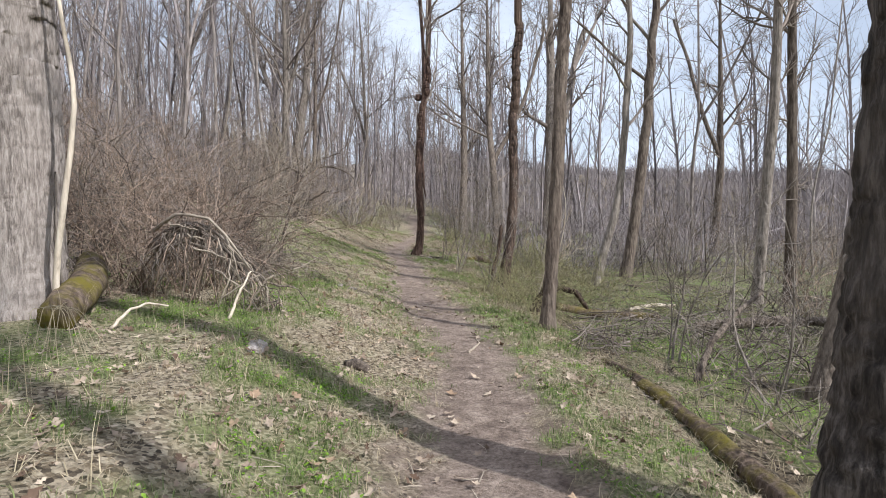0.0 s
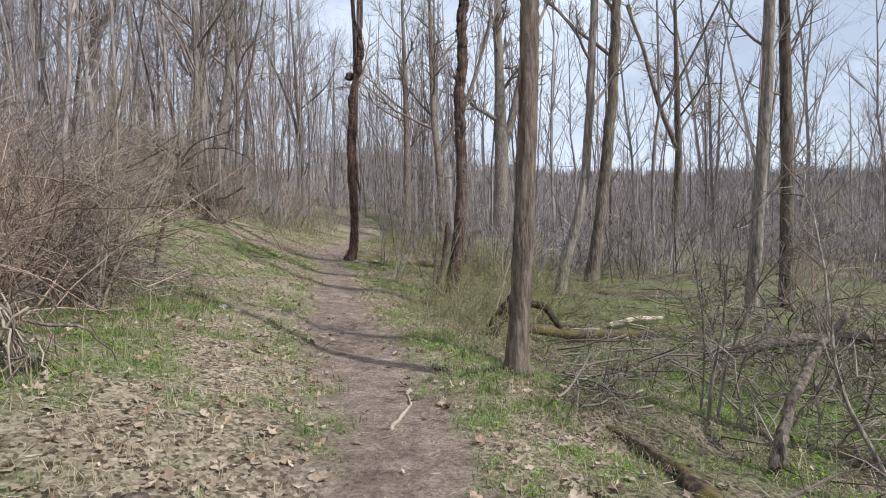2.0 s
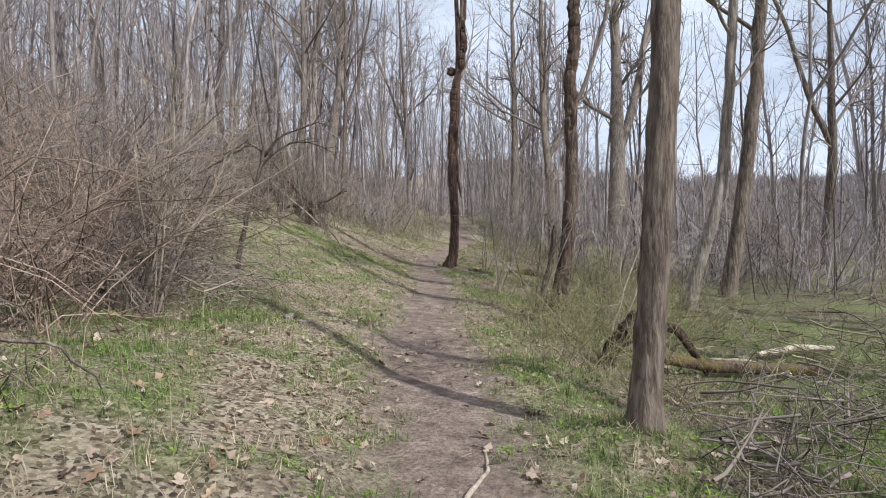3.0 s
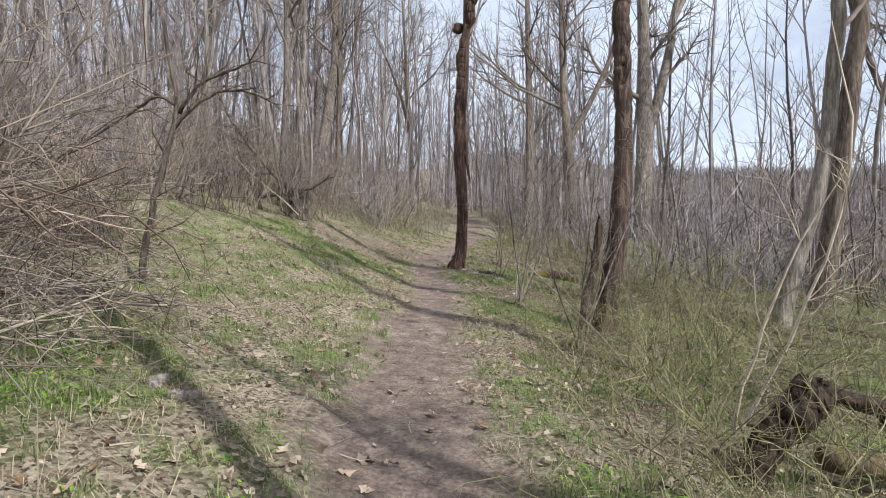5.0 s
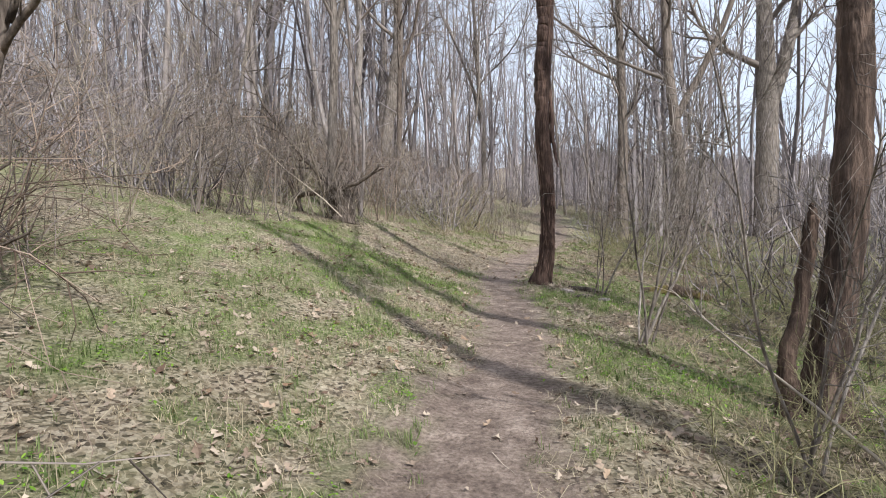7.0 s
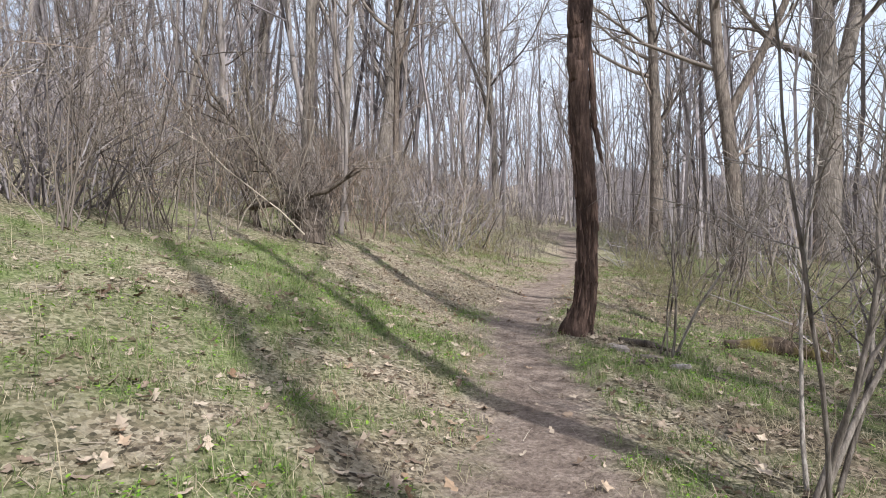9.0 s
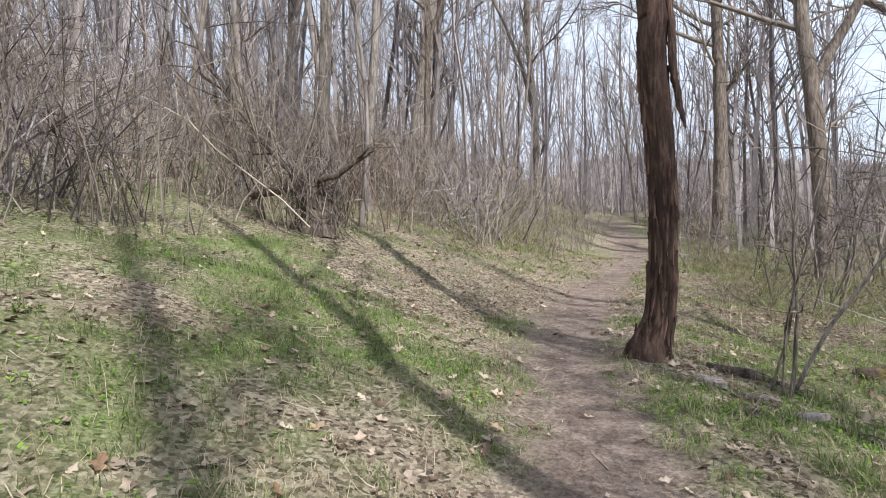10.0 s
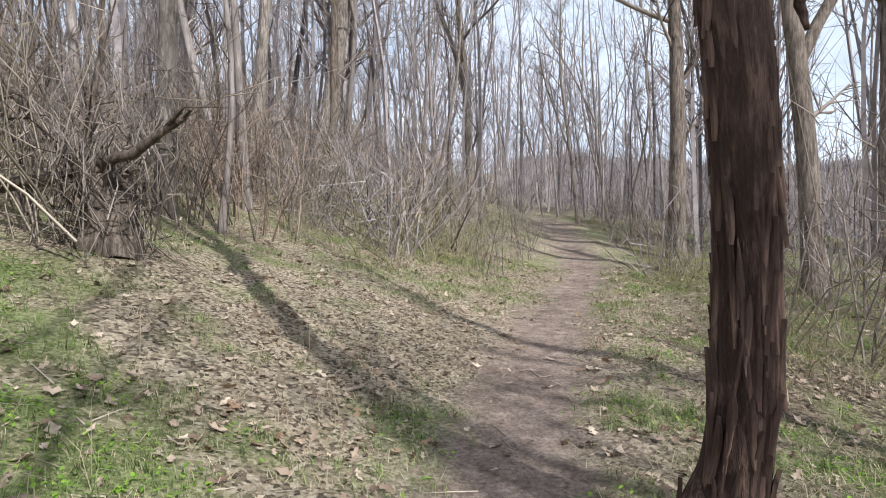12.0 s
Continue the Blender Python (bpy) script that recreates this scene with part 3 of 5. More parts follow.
first_of = {}
count = 0
while count < 172:
    y = rng.uniform(2, 75)
    x = rng.uniform(-1, 1) * (10 + 0.85 * y)
    if count >= 150:
        x, y = rng.uniform(-12, 3), rng.uniform(45, 80)
    u = float(trail_offset(x, y))
    if (abs(u) < 2.2 + 0.03 * y and y < 44) or (y < 24 and -6.5 < u < 6.5) or not free(x, y, 1.3) or math.hypot(x, y) < 11 or (x > 5 and rng.uniform() < 0.8):
        continue
    KEPT.append((x, y))
    j = int(rng.integers(len(TEMPLATES)))
    m = pose(x, y, ground_z(x, y) - 0.05, rng.normal(0, 3.2), rng.normal(0, 3.2), rng.uniform(0, 360)) @ Matrix.Scale(rng.uniform(0.6, 1.25), 4)
    if j not in first_of:
        t = thing("woodland_tree", "slender leafless woodland tree with grey-brown bark", "tree", "woodland trees")
        part("trunk", TEMPLATES[j][0][0], t)
        part("crown", TEMPLATES[j][0][1], t, kind="stuff")
        t.matrix_world = m
        first_of[j] = t
    else:
        c = copy_thing(first_of[j], Matrix())
        c.matrix_world = m
    count += 1


def scatter(g, shapes, x, y, sc, r2):
    """Stamp simple shapes at many places into g."""
    z, tw = height(x, y), r2.uniform(0, 6.28, len(x))
    kind = r2.integers(0, len(shapes), len(x))
    for i, (v, f) in enumerate(shapes):
        k = kind == i
        m = np.zeros((k.sum(), 3, 4))
        c, s = np.cos(tw[k]) * sc[k], np.sin(tw[k]) * sc[k]
        m[:, 0, 0], m[:, 0, 1], m[:, 1, 0], m[:, 1, 1], m[:, 2, 2] = c, -s, s, c, sc[k]
        m[:, 0, 3], m[:, 1, 3], m[:, 2, 3] = x[k], y[k], z[k]
        g.stamp(v, f, m)


def grouped(s):
    """Vertices and equal-length faces of a Geo, for stamping."""
    return np.concatenate(s.v), s.f


def far_wood():
    """Distant leafless trees, too many to count: one joined mesh."""
    r2 = np.random.default_rng(5)
    shapes = []
    for i in range(7):
        s = Geo()
        pts = wander(r2, (0, 0, -0.5), (r2.normal(0, 0.09), r2.normal(0, 0.09), 1), 14.0, 6, 0.06, 0.02)
        s.tube(pts, np.linspace(0.1, 0.02, 7), 3)
        m = 13
        q = r2.uniform(0.22, 0.93, m) * 6
        k = q.astype(int)
        p = pts[k] + (pts[np.minimum(k + 1, 6)] - pts[k]) * (q - k)[:, None]
        a = r2.uniform(0, 6.28, m)
        d = np.stack([np.cos(a), np.sin(a), r2.uniform(0.9, 2.6, m)], 1)
        d *= (r2.uniform(1.8, 4.2, m) * (1.25 - q / 6) / np.linalg.norm(d, axis=1))[:, None]
        s.spikes(p, d, np.full(m, 0.032), i)
        for e in range(4):
            p2, d2 = p + d * r2.uniform(0.2, 0.85, (m, 1)), d * 0.4 + r2.normal(0, 0.45, (m, 3)) + np.array([0, 0, 0.25])
            s.spikes(p2, d2, np.full(m, 0.015), i + 50 + e)
            s.spikes(p2 + d2 * r2.uniform(0.3, 0.8, (m, 1)), d2 * 0.4 + r2.normal(0, 0.4, (m, 3)), np.full(m, 0.01), i + 90 + e)
        shapes.append(grouped(s))
    n = 2400
    ang, dist = r2.uniform(-1.3, 1.3, n), 34 + 330 * r2.uniform(0, 1, n) ** 1.6
    x, y = np.sin(ang) * dist, np.cos(ang) * dist
    keep = ((np.abs(trail_offset(x, y)) > 2.5) | (y > 46)) & ((x < 6) | (r2.uniform(0, 1, n) < 0.27))
    x, y = x[keep], y[keep]
    ridge, ra = r2.uniform(170, 400, 350), r2.uniform(-0.15, 1.25, 350)
    x, y = np.concatenate([x, np.sin(ra) * ridge]), np.concatenate([y, np.cos(ra) * ridge])
    g = Geo()
    scatter(g, shapes, x, y, r2.uniform(0.65, 1.3, len(x)), r2)
    return tagged(new("far_trees", g.mesh("far_trees", TWIG_HAZED, False)), "distant leafless grey-brown wood on the hillsides", "trees", kind="stuff")


def far_brush():
    """Leafless undergrowth beyond the near shrubs, as one joined mesh."""
    r2 = np.random.default_rng(6)
    shapes = []
    for i in range(5):
        s = Geo()
        m = 18
        a, q = r2.uniform(0, 6.28, m), r2.uniform(0, 0.7, m)
        p = np.stack([np.cos(a) * q, np.sin(a) * q, np.full(m, -0.05)], 1)
        d = np.stack([np.cos(a) * r2.uniform(0, 1.3, m), np.sin(a) * r2.uniform(0, 1.3, m), r2.uniform(0.5, 2.6, m)], 1)
        s.cones(p, d, np.full(m, 0.015), 0.35, i)
        for e in range(3):
            s.spikes(p + d * r2.uniform(0.3, 0.8, (m, 1)), d * 0.25 + r2.normal(0, 0.38, (m, 3)), np.full(m, 0.009), i + 9 + e)
        shapes.append(grouped(s))
    n = 1200
    ang, dist = r2.uniform(-1.15, 1.15, n), 20 + 110 * r2.uniform(0, 1, n) ** 1.7
    x, y = np.sin(ang) * dist, np.cos(ang) * dist
    u = trail_offset(x, y)
    keep = ((np.abs(u) > 1.7) | (y > 44)) & ~((y < 26) & (u > -6) & (u < 4)) & ((u < 3) | (y > 14)) & ((u < 3) | (r2.uniform(0, 1, n) < 0.6))
    x, y = x[keep], y[keep]
    g = Geo()
    scatter(g, shapes, x, y, r2.uniform(0.35, 1.2, len(x)) * (1 + 0.006 * np.hypot(x, y)), r2)
    return tagged(new("far_undergrowth", g.mesh("far_undergrowth", TWIG_HAZED, False)), "dense leafless brown undergrowth between the trees", "undergrowth", kind="stuff")


def ridge_wood():
    """The crowns that cover the far ridge, greyed by haze in their colour, as one joined mesh."""
    r2 = np.random.default_rng(12)
    shapes = []
    for i in range(5):
        s = Geo()
        m = 22
        a, q = r2.uniform(0, 6.28, m), r2.uniform(0, 2.6, m)
        p = np.stack([np.cos(a) * q, np.sin(a) * q, r2.uniform(-0.5, 2.5, m)], 1)
        d = np.stack([np.cos(a) * r2.uniform(0, 2.2, m), np.sin(a) * r2.uniform(0, 2.2, m), r2.uniform(2.0, 5.5, m)], 1)
        s.spikes(p, d, r2.uniform(0.1, 0.24, m), i)
        shapes.append(grouped(s))
    n = 3400
    ang, dist = r2.uniform(-0.1, 1.2, n), r2.uniform(95, 440, n)
    x, y = np.sin(ang) * dist, np.cos(ang) * dist
    g = Geo()
    scatter(g, shapes, x, y, r2.uniform(0.6, 1.5, n) * (0.55 + 0.45 * dist / 430), r2)
    return tagged(new("ridge_trees", g.mesh("ridge_trees", TWIG_HAZED, False)), "grey leafless woods covering the far ridge", "trees", kind="stuff")


def young_stems():
    """Thin young stems that stand between the trees, past counting: one joined mesh."""
    r2 = np.random.default_rng(8)
    n = 1500
    y = 11 + 42 * r2.uniform(0, 1, n) ** 1.3
    x = r2.uniform(-1, 1, n) * (7 + 0.75 * y)
    u = trail_offset(x, y)
    ok = ((u > 2.3) & ((x < 9) | (r2.uniform(0, 1, n) < 0.5))) | (u < np.where(y < 20, -5.5, -4.0))
    ok &= ~((y < 24) & (u > -1) & (u < 6.5)) & ~((y < 17) & (u > 0)) & ~((y < 24) & (u > -7.5) & (u < 0))
    x, y = x[ok], y[ok]
    n = len(x)
    tall = r2.uniform(1.5, 5.0, n)
    p = np.stack([x, y, height(x, y) - 0.05], 1)
    d = np.stack([r2.normal(0, 0.1, n) * tall, r2.normal(0, 0.1, n) * tall, tall], 1)
    g = Geo()
    g.cones(p, d, 0.005 + 0.0035 * tall, 0.1, 1)
    k = r2.integers(0, n, n * 5)
    d2 = d[k] * 0.16 + r2.normal(0, 0.11, (n * 5, 3)) * tall[k][:, None]
    d2[:, 2] = np.abs(d2[:, 2])
    g.cones(p[k] + d[k] * r2.uniform(0.25, 0.85, (n * 5, 1)), d2, 0.004 + 0.0012 * tall[k], 0.2, 2)
    return tagged(new("young_stems", g.mesh("young_stems", TWIG, False)), "thin leafless young stems between the trees", "saplings", kind="stuff")


far_wood()
far_brush()
ridge_wood()
young_stems()


# ---- shrubs ----
def shrub_mesh(seed, stems, reach, tall, r, arch, twigs, mat, base=0.25, wild=0.65, wiggle=0.14):
    rr = np.random.default_rng(seed)
    g = Geo()
    tp, td, tr = [], [], []
    for _ in range(stems):
        a, lean = rr.uniform(0, 6.283), rr.uniform(0.1, 1.0) * reach / tall
        p = (rr.normal(0, base), rr.normal(0, base), -0.05)
        ln = tall * rr.uniform(0.5, 1.25)
        n = 6
        pts = wander(rr, p, (math.cos(a) * lean, math.sin(a) * lean, 1), ln, n, wiggle, -arch * 1.5 * rr.uniform(0.2, 1.6))
        pts[1:, 2] = np.maximum(pts[1:, 2], 0.03)
        rad = r * rr.uniform(0.5, 1.4)
        g.tube(pts, np.linspace(rad, rad * 0.3, n + 1), 3)
        for _ in range(twigs):
            q = rr.uniform(0.2, 1.0) * n
            i = min(n - 1, int(q))
            d = (pts[i + 1] - pts[i]) / np.linalg.norm(pts[i + 1] - pts[i]) + rr.normal(0, wild, 3)
            tp.append(pts[i] + (pts[i + 1] - pts[i]) * (q - i))
            td.append(d / np.linalg.norm(d) * ln * rr.uniform(0.1, 0.32))
            tr.append(rad * 0.5)
    t = Geo()
    t.cones(tp, td, tr, 0.25, seed)
    return g.mesh("stems", mat), t.mesh("twigs", mat)


def shrub(name, label, x, y, me, turn=0.0, scale=1.0, group="", flat=1.0):
    ob = thing(name, label, "shrub", group)
    ob.matrix_world = pose(x, y, ground_z(x, y), 0, 0, turn) @ Matrix.Diagonal((scale, scale, scale * flat, 1))
    part("stem_clump", me[0], ob, kind="stuff")
    part("twig_spray", me[1], ob, kind="stuff")
    return ob


THICKET = [shrub_mesh(200 + i, 78, 1.7, 2.6, 0.0085, 0.17, 9, (TWIG_RED, TWIG, TWIG_RED, TWIG)[i], wild=0.9, wiggle=0.19) for i in range(4)]
WHIPS = [shrub_mesh(220 + i, 17, 1.4, 2.2, 0.01, 0.02, 9, (TWIG, TWIG_PALE, TWIG_RED)[i % 3], wild=0.85, wiggle=0.16, base=0.35) for i in range(6)]
GREENISH = [shrub_mesh(240 + i, 40, 0.9, 1.1, 0.0052, 0.06, 12, TWIG_GREEN, base=0.4, wild=1.1, wiggle=0.2) for i in range(3)]

rs = np.random.default_rng(9)
for i, (x, y, s) in enumerate(((-3.5, 8.3, 0.9), (-3.3, 9.5, 0.75), (-4.2, 9.6, 1.05), (-3.7, 10.6, 0.8), (-4.6, 11.0, 1.0), (-5.3, 8.4, 1.05),
                               (-6.2, 9.8, 1.1), (-5.8, 11.8, 1.1), (-4.1, 7.6, 0.8), (-6.6, 7.2, 1.0), (-7.6, 9.0, 1.1), (-7.4, 11.5, 1.1),
                               (-5.2, 13.6, 0.95), (-6.7, 13.8, 1.1), (-8.6, 13.0, 1.1))):
    shrub("thicket_shrub", "dense leafless brown bramble thicket of arching stems", x, y, THICKET[i % 4], i * 77, s, "thicket on the bank")
n = 0
while n < 115:
    y = rs.uniform(12, 46)
    x = rs.uniform(-16, -2.5) - 0.1 * y
    u = float(trail_offset(x, y))
    edge = -5.2 if y < 19 else (-4.2 if y < 24 else -2.6)
    if u > edge:
        continue
    shrub("hazel_shrub", "leafless multi-stemmed brown shrub on the bank", x, y, WHIPS[int(rs.integers(6))], rs.uniform(0, 360), rs.uniform(0.7, 1.35), "bank shrubs")
    n += 1
n = 0
while n < 80:
    y = rs.uniform(8, 50)
    x = rs.uniform(0, 22)
    u = float(trail_offset(x, y))
    if u < (2.6 if y < 18 else 2.0) or (y < 15 and u < 7 and rs.uniform() < 0.75):
        continue
    shrub("understorey_shrub", "thin leafless understorey shrub with grey-brown stems", x, y, WHIPS[int(rs.integers(6))], rs.uniform(0, 360), rs.uniform(0.5, 1.1), "understorey shrubs")
    n += 1
for i, (x, y, s) in enumerate(((1.3, 9.7, 0.85), (1.45, 10.8, 0.95), (1.6, 12.0, 1.0), (1.1, 12.9, 0.8), (2.1, 11.4, 1.0), (2.4, 13.2, 1.1), (1.35, 14.1, 0.85),
                               (1.9, 9.1, 0.8), (3.0, 12.2, 1.0), (0.75, 24.3, 0.8), (1.5, 23.6, 0.9), (1.0, 26.0, 0.9), (2.2, 25.0, 1.0), (2.9, 22.6, 1.0),
                               (2.8, 14.4, 1.1), (3.6, 15.6, 1.2), (2.3, 16.6, 1.0), (3.2, 17.6, 1.1), (2.0, 18.6, 0.8), (3.0, 19.8, 1.1), (0.6, 28.5, 0.9), (1.4, 30.0, 1.1),
                               (2.4, 21.4, 0.8), (3.9, 13.6, 1.0), (-3.6, 27.0, 0.8), (-4.2, 25.6, 0.8), (-3.4, 29.0, 0.9))):
    shrub("low_shrub", "low bushy shrub of fine green-brown twigs", x, y, GREENISH[i % 3], i * 61, s, "low shrubs by the trail")
n = 0
while n < 13:
    y = rs.uniform(12, 20.5)
    x = float(np.interp(y, PATH_Y, PATH_X)) - rs.uniform(3.9, 8.5)
    if math.hypot(x + 5.5, y - 22) < 1.6:
        continue
    shrub("hazel_shrub", "leafless multi-stemmed brown shrub on the bank", x, y, WHIPS[int(rs.integers(6))], rs.uniform(0, 360), rs.uniform(0.6, 1.0), "bank shrubs")
    n += 1
n = 0
while n < 60:
    y = rs.uniform(23.5, 38)
    x = float(np.interp(y, PATH_Y, PATH_X)) - rs.uniform(2.5, 9)
    if y < 26 and x > -5.2:
        continue
    shrub("bank_bush", "fine twiggy leafless bush crowding the bank", x, y, (WHIPS + GREENISH)[int(rs.integers(9))], rs.uniform(0, 360), rs.uniform(0.6, 1.2), "bushes beyond the stump")
    n += 1
for i in range(18):
    y = 27.5 + i * 0.75
    u = (1.15 + rs.uniform(0, 0.9)) * (1 if i % 2 else -1)
    x = float(np.interp(y, PATH_Y, PATH_X)) + u
    shrub("low_shrub", "low bushy shrub of fine green-brown twigs", x, y, (GREENISH + WHIPS)[int(rs.integers(5))], i * 47, rs.uniform(0.45, 0.8), "low shrubs by the trail")
TANGLE = [shrub_mesh(260 + i, 18, 1.3, 1.0, 0.009, 0.12, 7, TWIG, base=0.3, wild=0.9, wiggle=0.26) for i in range(3)]
for i, (x, y, s) in enumerate(((3.2, 6.6, 0.9), (3.9, 7.3, 1.0), (4.6, 6.5, 1.1), (3.4, 8.4, 0.8), (4.4, 8.6, 1.1), (5.4, 8.0, 1.1), (5.2, 9.6, 1.2), (3.3, 5.2, 0.8),
                               (6.4, 9.2, 1.2), (6.2, 7.0, 1.2), (2.9, 4.4, 0.7), (6.6, 11.2, 1.2), (5.6, 12.4, 1.2), (2.7, 9.6, 0.7), (7.4, 8.4, 1.3), (7.8, 12.6, 1.3))):
    for q in range(2):
        shrub("bramble", "low tangled bramble of dark thin stems", x + q * 0.55, y - q * 0.5, TANGLE[(i + q) % 3], i * 83 + q * 140, s * (1 - 0.3 * q), "brambles on the low ground")


# ---- fallen wood and single shrubs ----
def log(name, label, points, radii, mat, seed, k=20, rings=40, category="log", flat=1.0, gnarl=1.0):
    """A fallen trunk along a few points, with uneven bark and cut ends."""
    pts = np.array(points, float)
    s = np.linspace(0, 1, len(pts))
    q = np.linspace(0, 1, rings)
    p = np.stack([np.interp(q, s, pts[:, i]) for i in range(3)], 1)
    rr = np.random.default_rng(seed)
    p[:, :2] += np.cumsum(rr.normal(0, 0.006, (rings, 2)), 0)
    g = Geo()
    g.tube(p, np.interp(q, np.linspace(0, 1, len(radii)), radii), k, cap=True,
           rough=lambda a, b: 1 + gnarl * 0.2 * (vnoise(b * 0.95, a * 5, seed) - 0.5) + gnarl * 0.16 * (vnoise(b * 3.2, a * 7, seed + 1) - 0.5) + 0.05 * (vnoise(b * 3.2, a * 40, seed + 2) - 0.5))
    if flat < 1:
        low = g.v[0][:, 2].min()
        g.v[0][:, 2] = low + 0.03 + (g.v[0][:, 2] - low) * flat
    t = new(name, g.mesh(name, mat))
    return tagged(t, label, category)


def stick(name, label, points, r, mat, seed=0, twigs=0, category="branch", spread_len=0.4, k=6):
    """A branch along a few points, with side twigs."""
    pts = np.array(points, float)
    n = 14
    s, q = np.linspace(0, 1, len(pts)), np.linspace(0, 1, n)
    p = np.stack([np.interp(q, s, pts[:, i]) for i in range(3)], 1)
    p[1:-1] = (p[:-2] + 2 * p[1:-1] + p[2:]) / 4
    rr = np.random.default_rng(seed)
    p += rr.normal(0, r * 0.25, p.shape)
    g = Geo()
    g.tube(p, np.linspace(r, r * 0.45, n), k, cap=True)
    if twigs:
        i = rr.integers(2, n, twigs)
        d = p[i] - p[i - 1]
        d /= np.linalg.norm(d, axis=1)[:, None]
        d = d + rr.normal(0, 0.6, d.shape)
        g.cones(p[i], d * rr.uniform(0.3, 1.0, (twigs, 1)) * spread_len, np.full(twigs, r * 0.35), 0.3, seed)
    return tagged(new(name, g.mesh(name, mat)), label, category)


def on(x, y, dz=0.0):
    return (x, y, ground_z(x, y) + dz)


log("mossy_log", "fallen mossy log lying beside the trail", [on(1.93, 6.8, 0.0), on(1.98, 6.0, 0.01), on(1.97, 5.3, 0.03), on(2.0, 4.7, 0.02), on(1.93, 4.0, 0.04), on(1.88, 3.0, 0.02)], [0.035, 0.06, 0.075, 0.068, 0.078, 0.07], BARK_MOSS, 31, 28, 90, gnarl=2.0)
log("mossy_log", "mossy sawn log lying against the stout tree", [on(-3.45, 5.05, 0.13), on(-3.62, 5.6, 0.2), on(-3.95, 6.3, 0.32), on(-4.4, 7.1, 0.42)], [0.16, 0.17, 0.17, 0.15], BARK_MOSS, 32, 26)
stick("dead_sapling", "bare bleached sapling stem beside the stout tree", [on(-3.64, 5.35), (-3.62, 5.3, 0.95), (-3.46, 5.2, 1.55), (-3.36, 5.2, 2.2), (-3.34, 5.2, 2.6), (-3.45, 5.25, 3.1), (-3.6, 5.3, 3.9)], 0.032, WOOD_PALE, 33, k=9, category="sapling")
stick("dead_sapling", "thin dark sapling beside the stout tree", [on(-3.7, 5.6), (-3.75, 5.5, 1.2), (-3.72, 5.5, 1.9)], 0.02, BARK_GREY, 34, 4, category="sapling")
stick("fallen_branch", "crooked pale stick lying on the grass", [on(-3.02, 5.15, 0.02), on(-2.95, 5.3, 0.18), on(-2.8, 5.4, 0.22), on(-2.62, 5.4, 0.2)], 0.018, WOOD_PALE, 35)
log("broken_stump", "dark leaning rotten stump with a mossy knotted top", [on(1.6, 10.25, -0.15), (1.7, 10.32, -0.08), (1.8, 10.36, 0.08), (1.9, 10.38, 0.2), (1.98, 10.4, 0.3), (2.02, 10.4, 0.36)], [0.12, 0.085, 0.085, 0.11, 0.1, 0.03], BARK_ROT, 36, 30, 70, category="stump", gnarl=2.6)
log("fallen_log", "dark rotten arm lying against the stump", [(1.95, 10.42, 0.27), (2.2, 10.5, 0.26), (2.45, 10.55, 0.18), on(2.8, 10.6, 0.05)], [0.06, 0.05, 0.05, 0.03], BARK_ROT, 136, 18, 40, gnarl=2.2)
for i in range(12):
    rq = np.random.default_rng(700 + i)
    a0 = rq.uniform(0, 6.28)
    b0 = (1.93 + rq.normal(0, 0.05), 10.36 + rq.normal(0, 0.04), 0.22 + rq.uniform(-0.1, 0.1))
    stick("dead_shoot", "thin dead shoot sprouting from the rotten stump", [b0, (b0[0] + 0.14 * math.cos(a0), b0[1] + 0.14 * math.sin(a0), b0[2] + rq.uniform(0.0, 0.15)), (b0[0] + 0.26 * math.cos(a0 + 0.5), b0[1] + 0.26 * math.sin(a0 + 0.5), b0[2] + rq.uniform(-0.1, 0.3))], 0.005, TWIG, 700 + i, 4, "shoot", 0.18, 4)
stick("leaning_whip", "long pale dead whip leaning through the low shrubs", [on(1.55, 12.6, 0.0), (1.24, 13.29, 0.16), (0.95, 14.1, 0.42), (0.66, 15.0, 0.68), (0.55, 15.3, 0.8)], 0.011, TWIG_PALE, 720, 5, "branch", 0.4)
log("dead_limb", "dark dead limb hanging beside the reddish trunk", [(-0.6, 20.02, 2.42), (-0.625, 20.03, 2.6), (-0.66, 20.04, 3.0), (-0.69, 20.05, 3.6), (-0.74, 20.08, 4.4), (-0.78, 20.1, 4.9)], [0.008, 0.03, 0.035, 0.03, 0.03, 0.03], BARK_DARK, 721, 14, 50, category="branch", gnarl=1.8)
log("fallen_log", "mossy rotten log in the undergrowth", [on(2.05, 10.35, 0.2), on(2.9, 10.6, 0.14), on(4.2, 10.9, 0.08)], [0.07, 0.075, 0.06], BARK_MOSS, 37)
log("fallen_log", "bleached broken log on the wood floor", [on(3.0, 11.1, 0.08), on(3.35, 10.95, 0.1), on(3.75, 10.8, 0.06)], [0.04, 0.06, 0.035], WOOD_PALE, 38, 12)
log("fallen_log", "bleached fallen limb on the wood floor", [on(3.9, 11.9, 0.08), on(4.4, 12.0, 0.12), on(5.0, 12.1, 0.1)], [0.035, 0.05, 0.03], WOOD_PALE, 39, 12)
log("fallen_log", "long dark log across the wood floor", [on(4.3, 9.6, 0.12), on(5.6, 9.7, 0.18), on(7.5, 9.9, 0.15)], [0.08, 0.09, 0.07], BARK_BROWN, 40, 14)
log("fallen_branch", "grey limb leaning off the wood floor", [on(2.75, 6.1, 0.02), (3.0, 6.25, 0.12), (3.4, 6.5, 0.38), (3.8, 6.7, 0.6)], [0.04, 0.035, 0.03, 0.02], BARK_BROWN, 41, 10, category="branch")
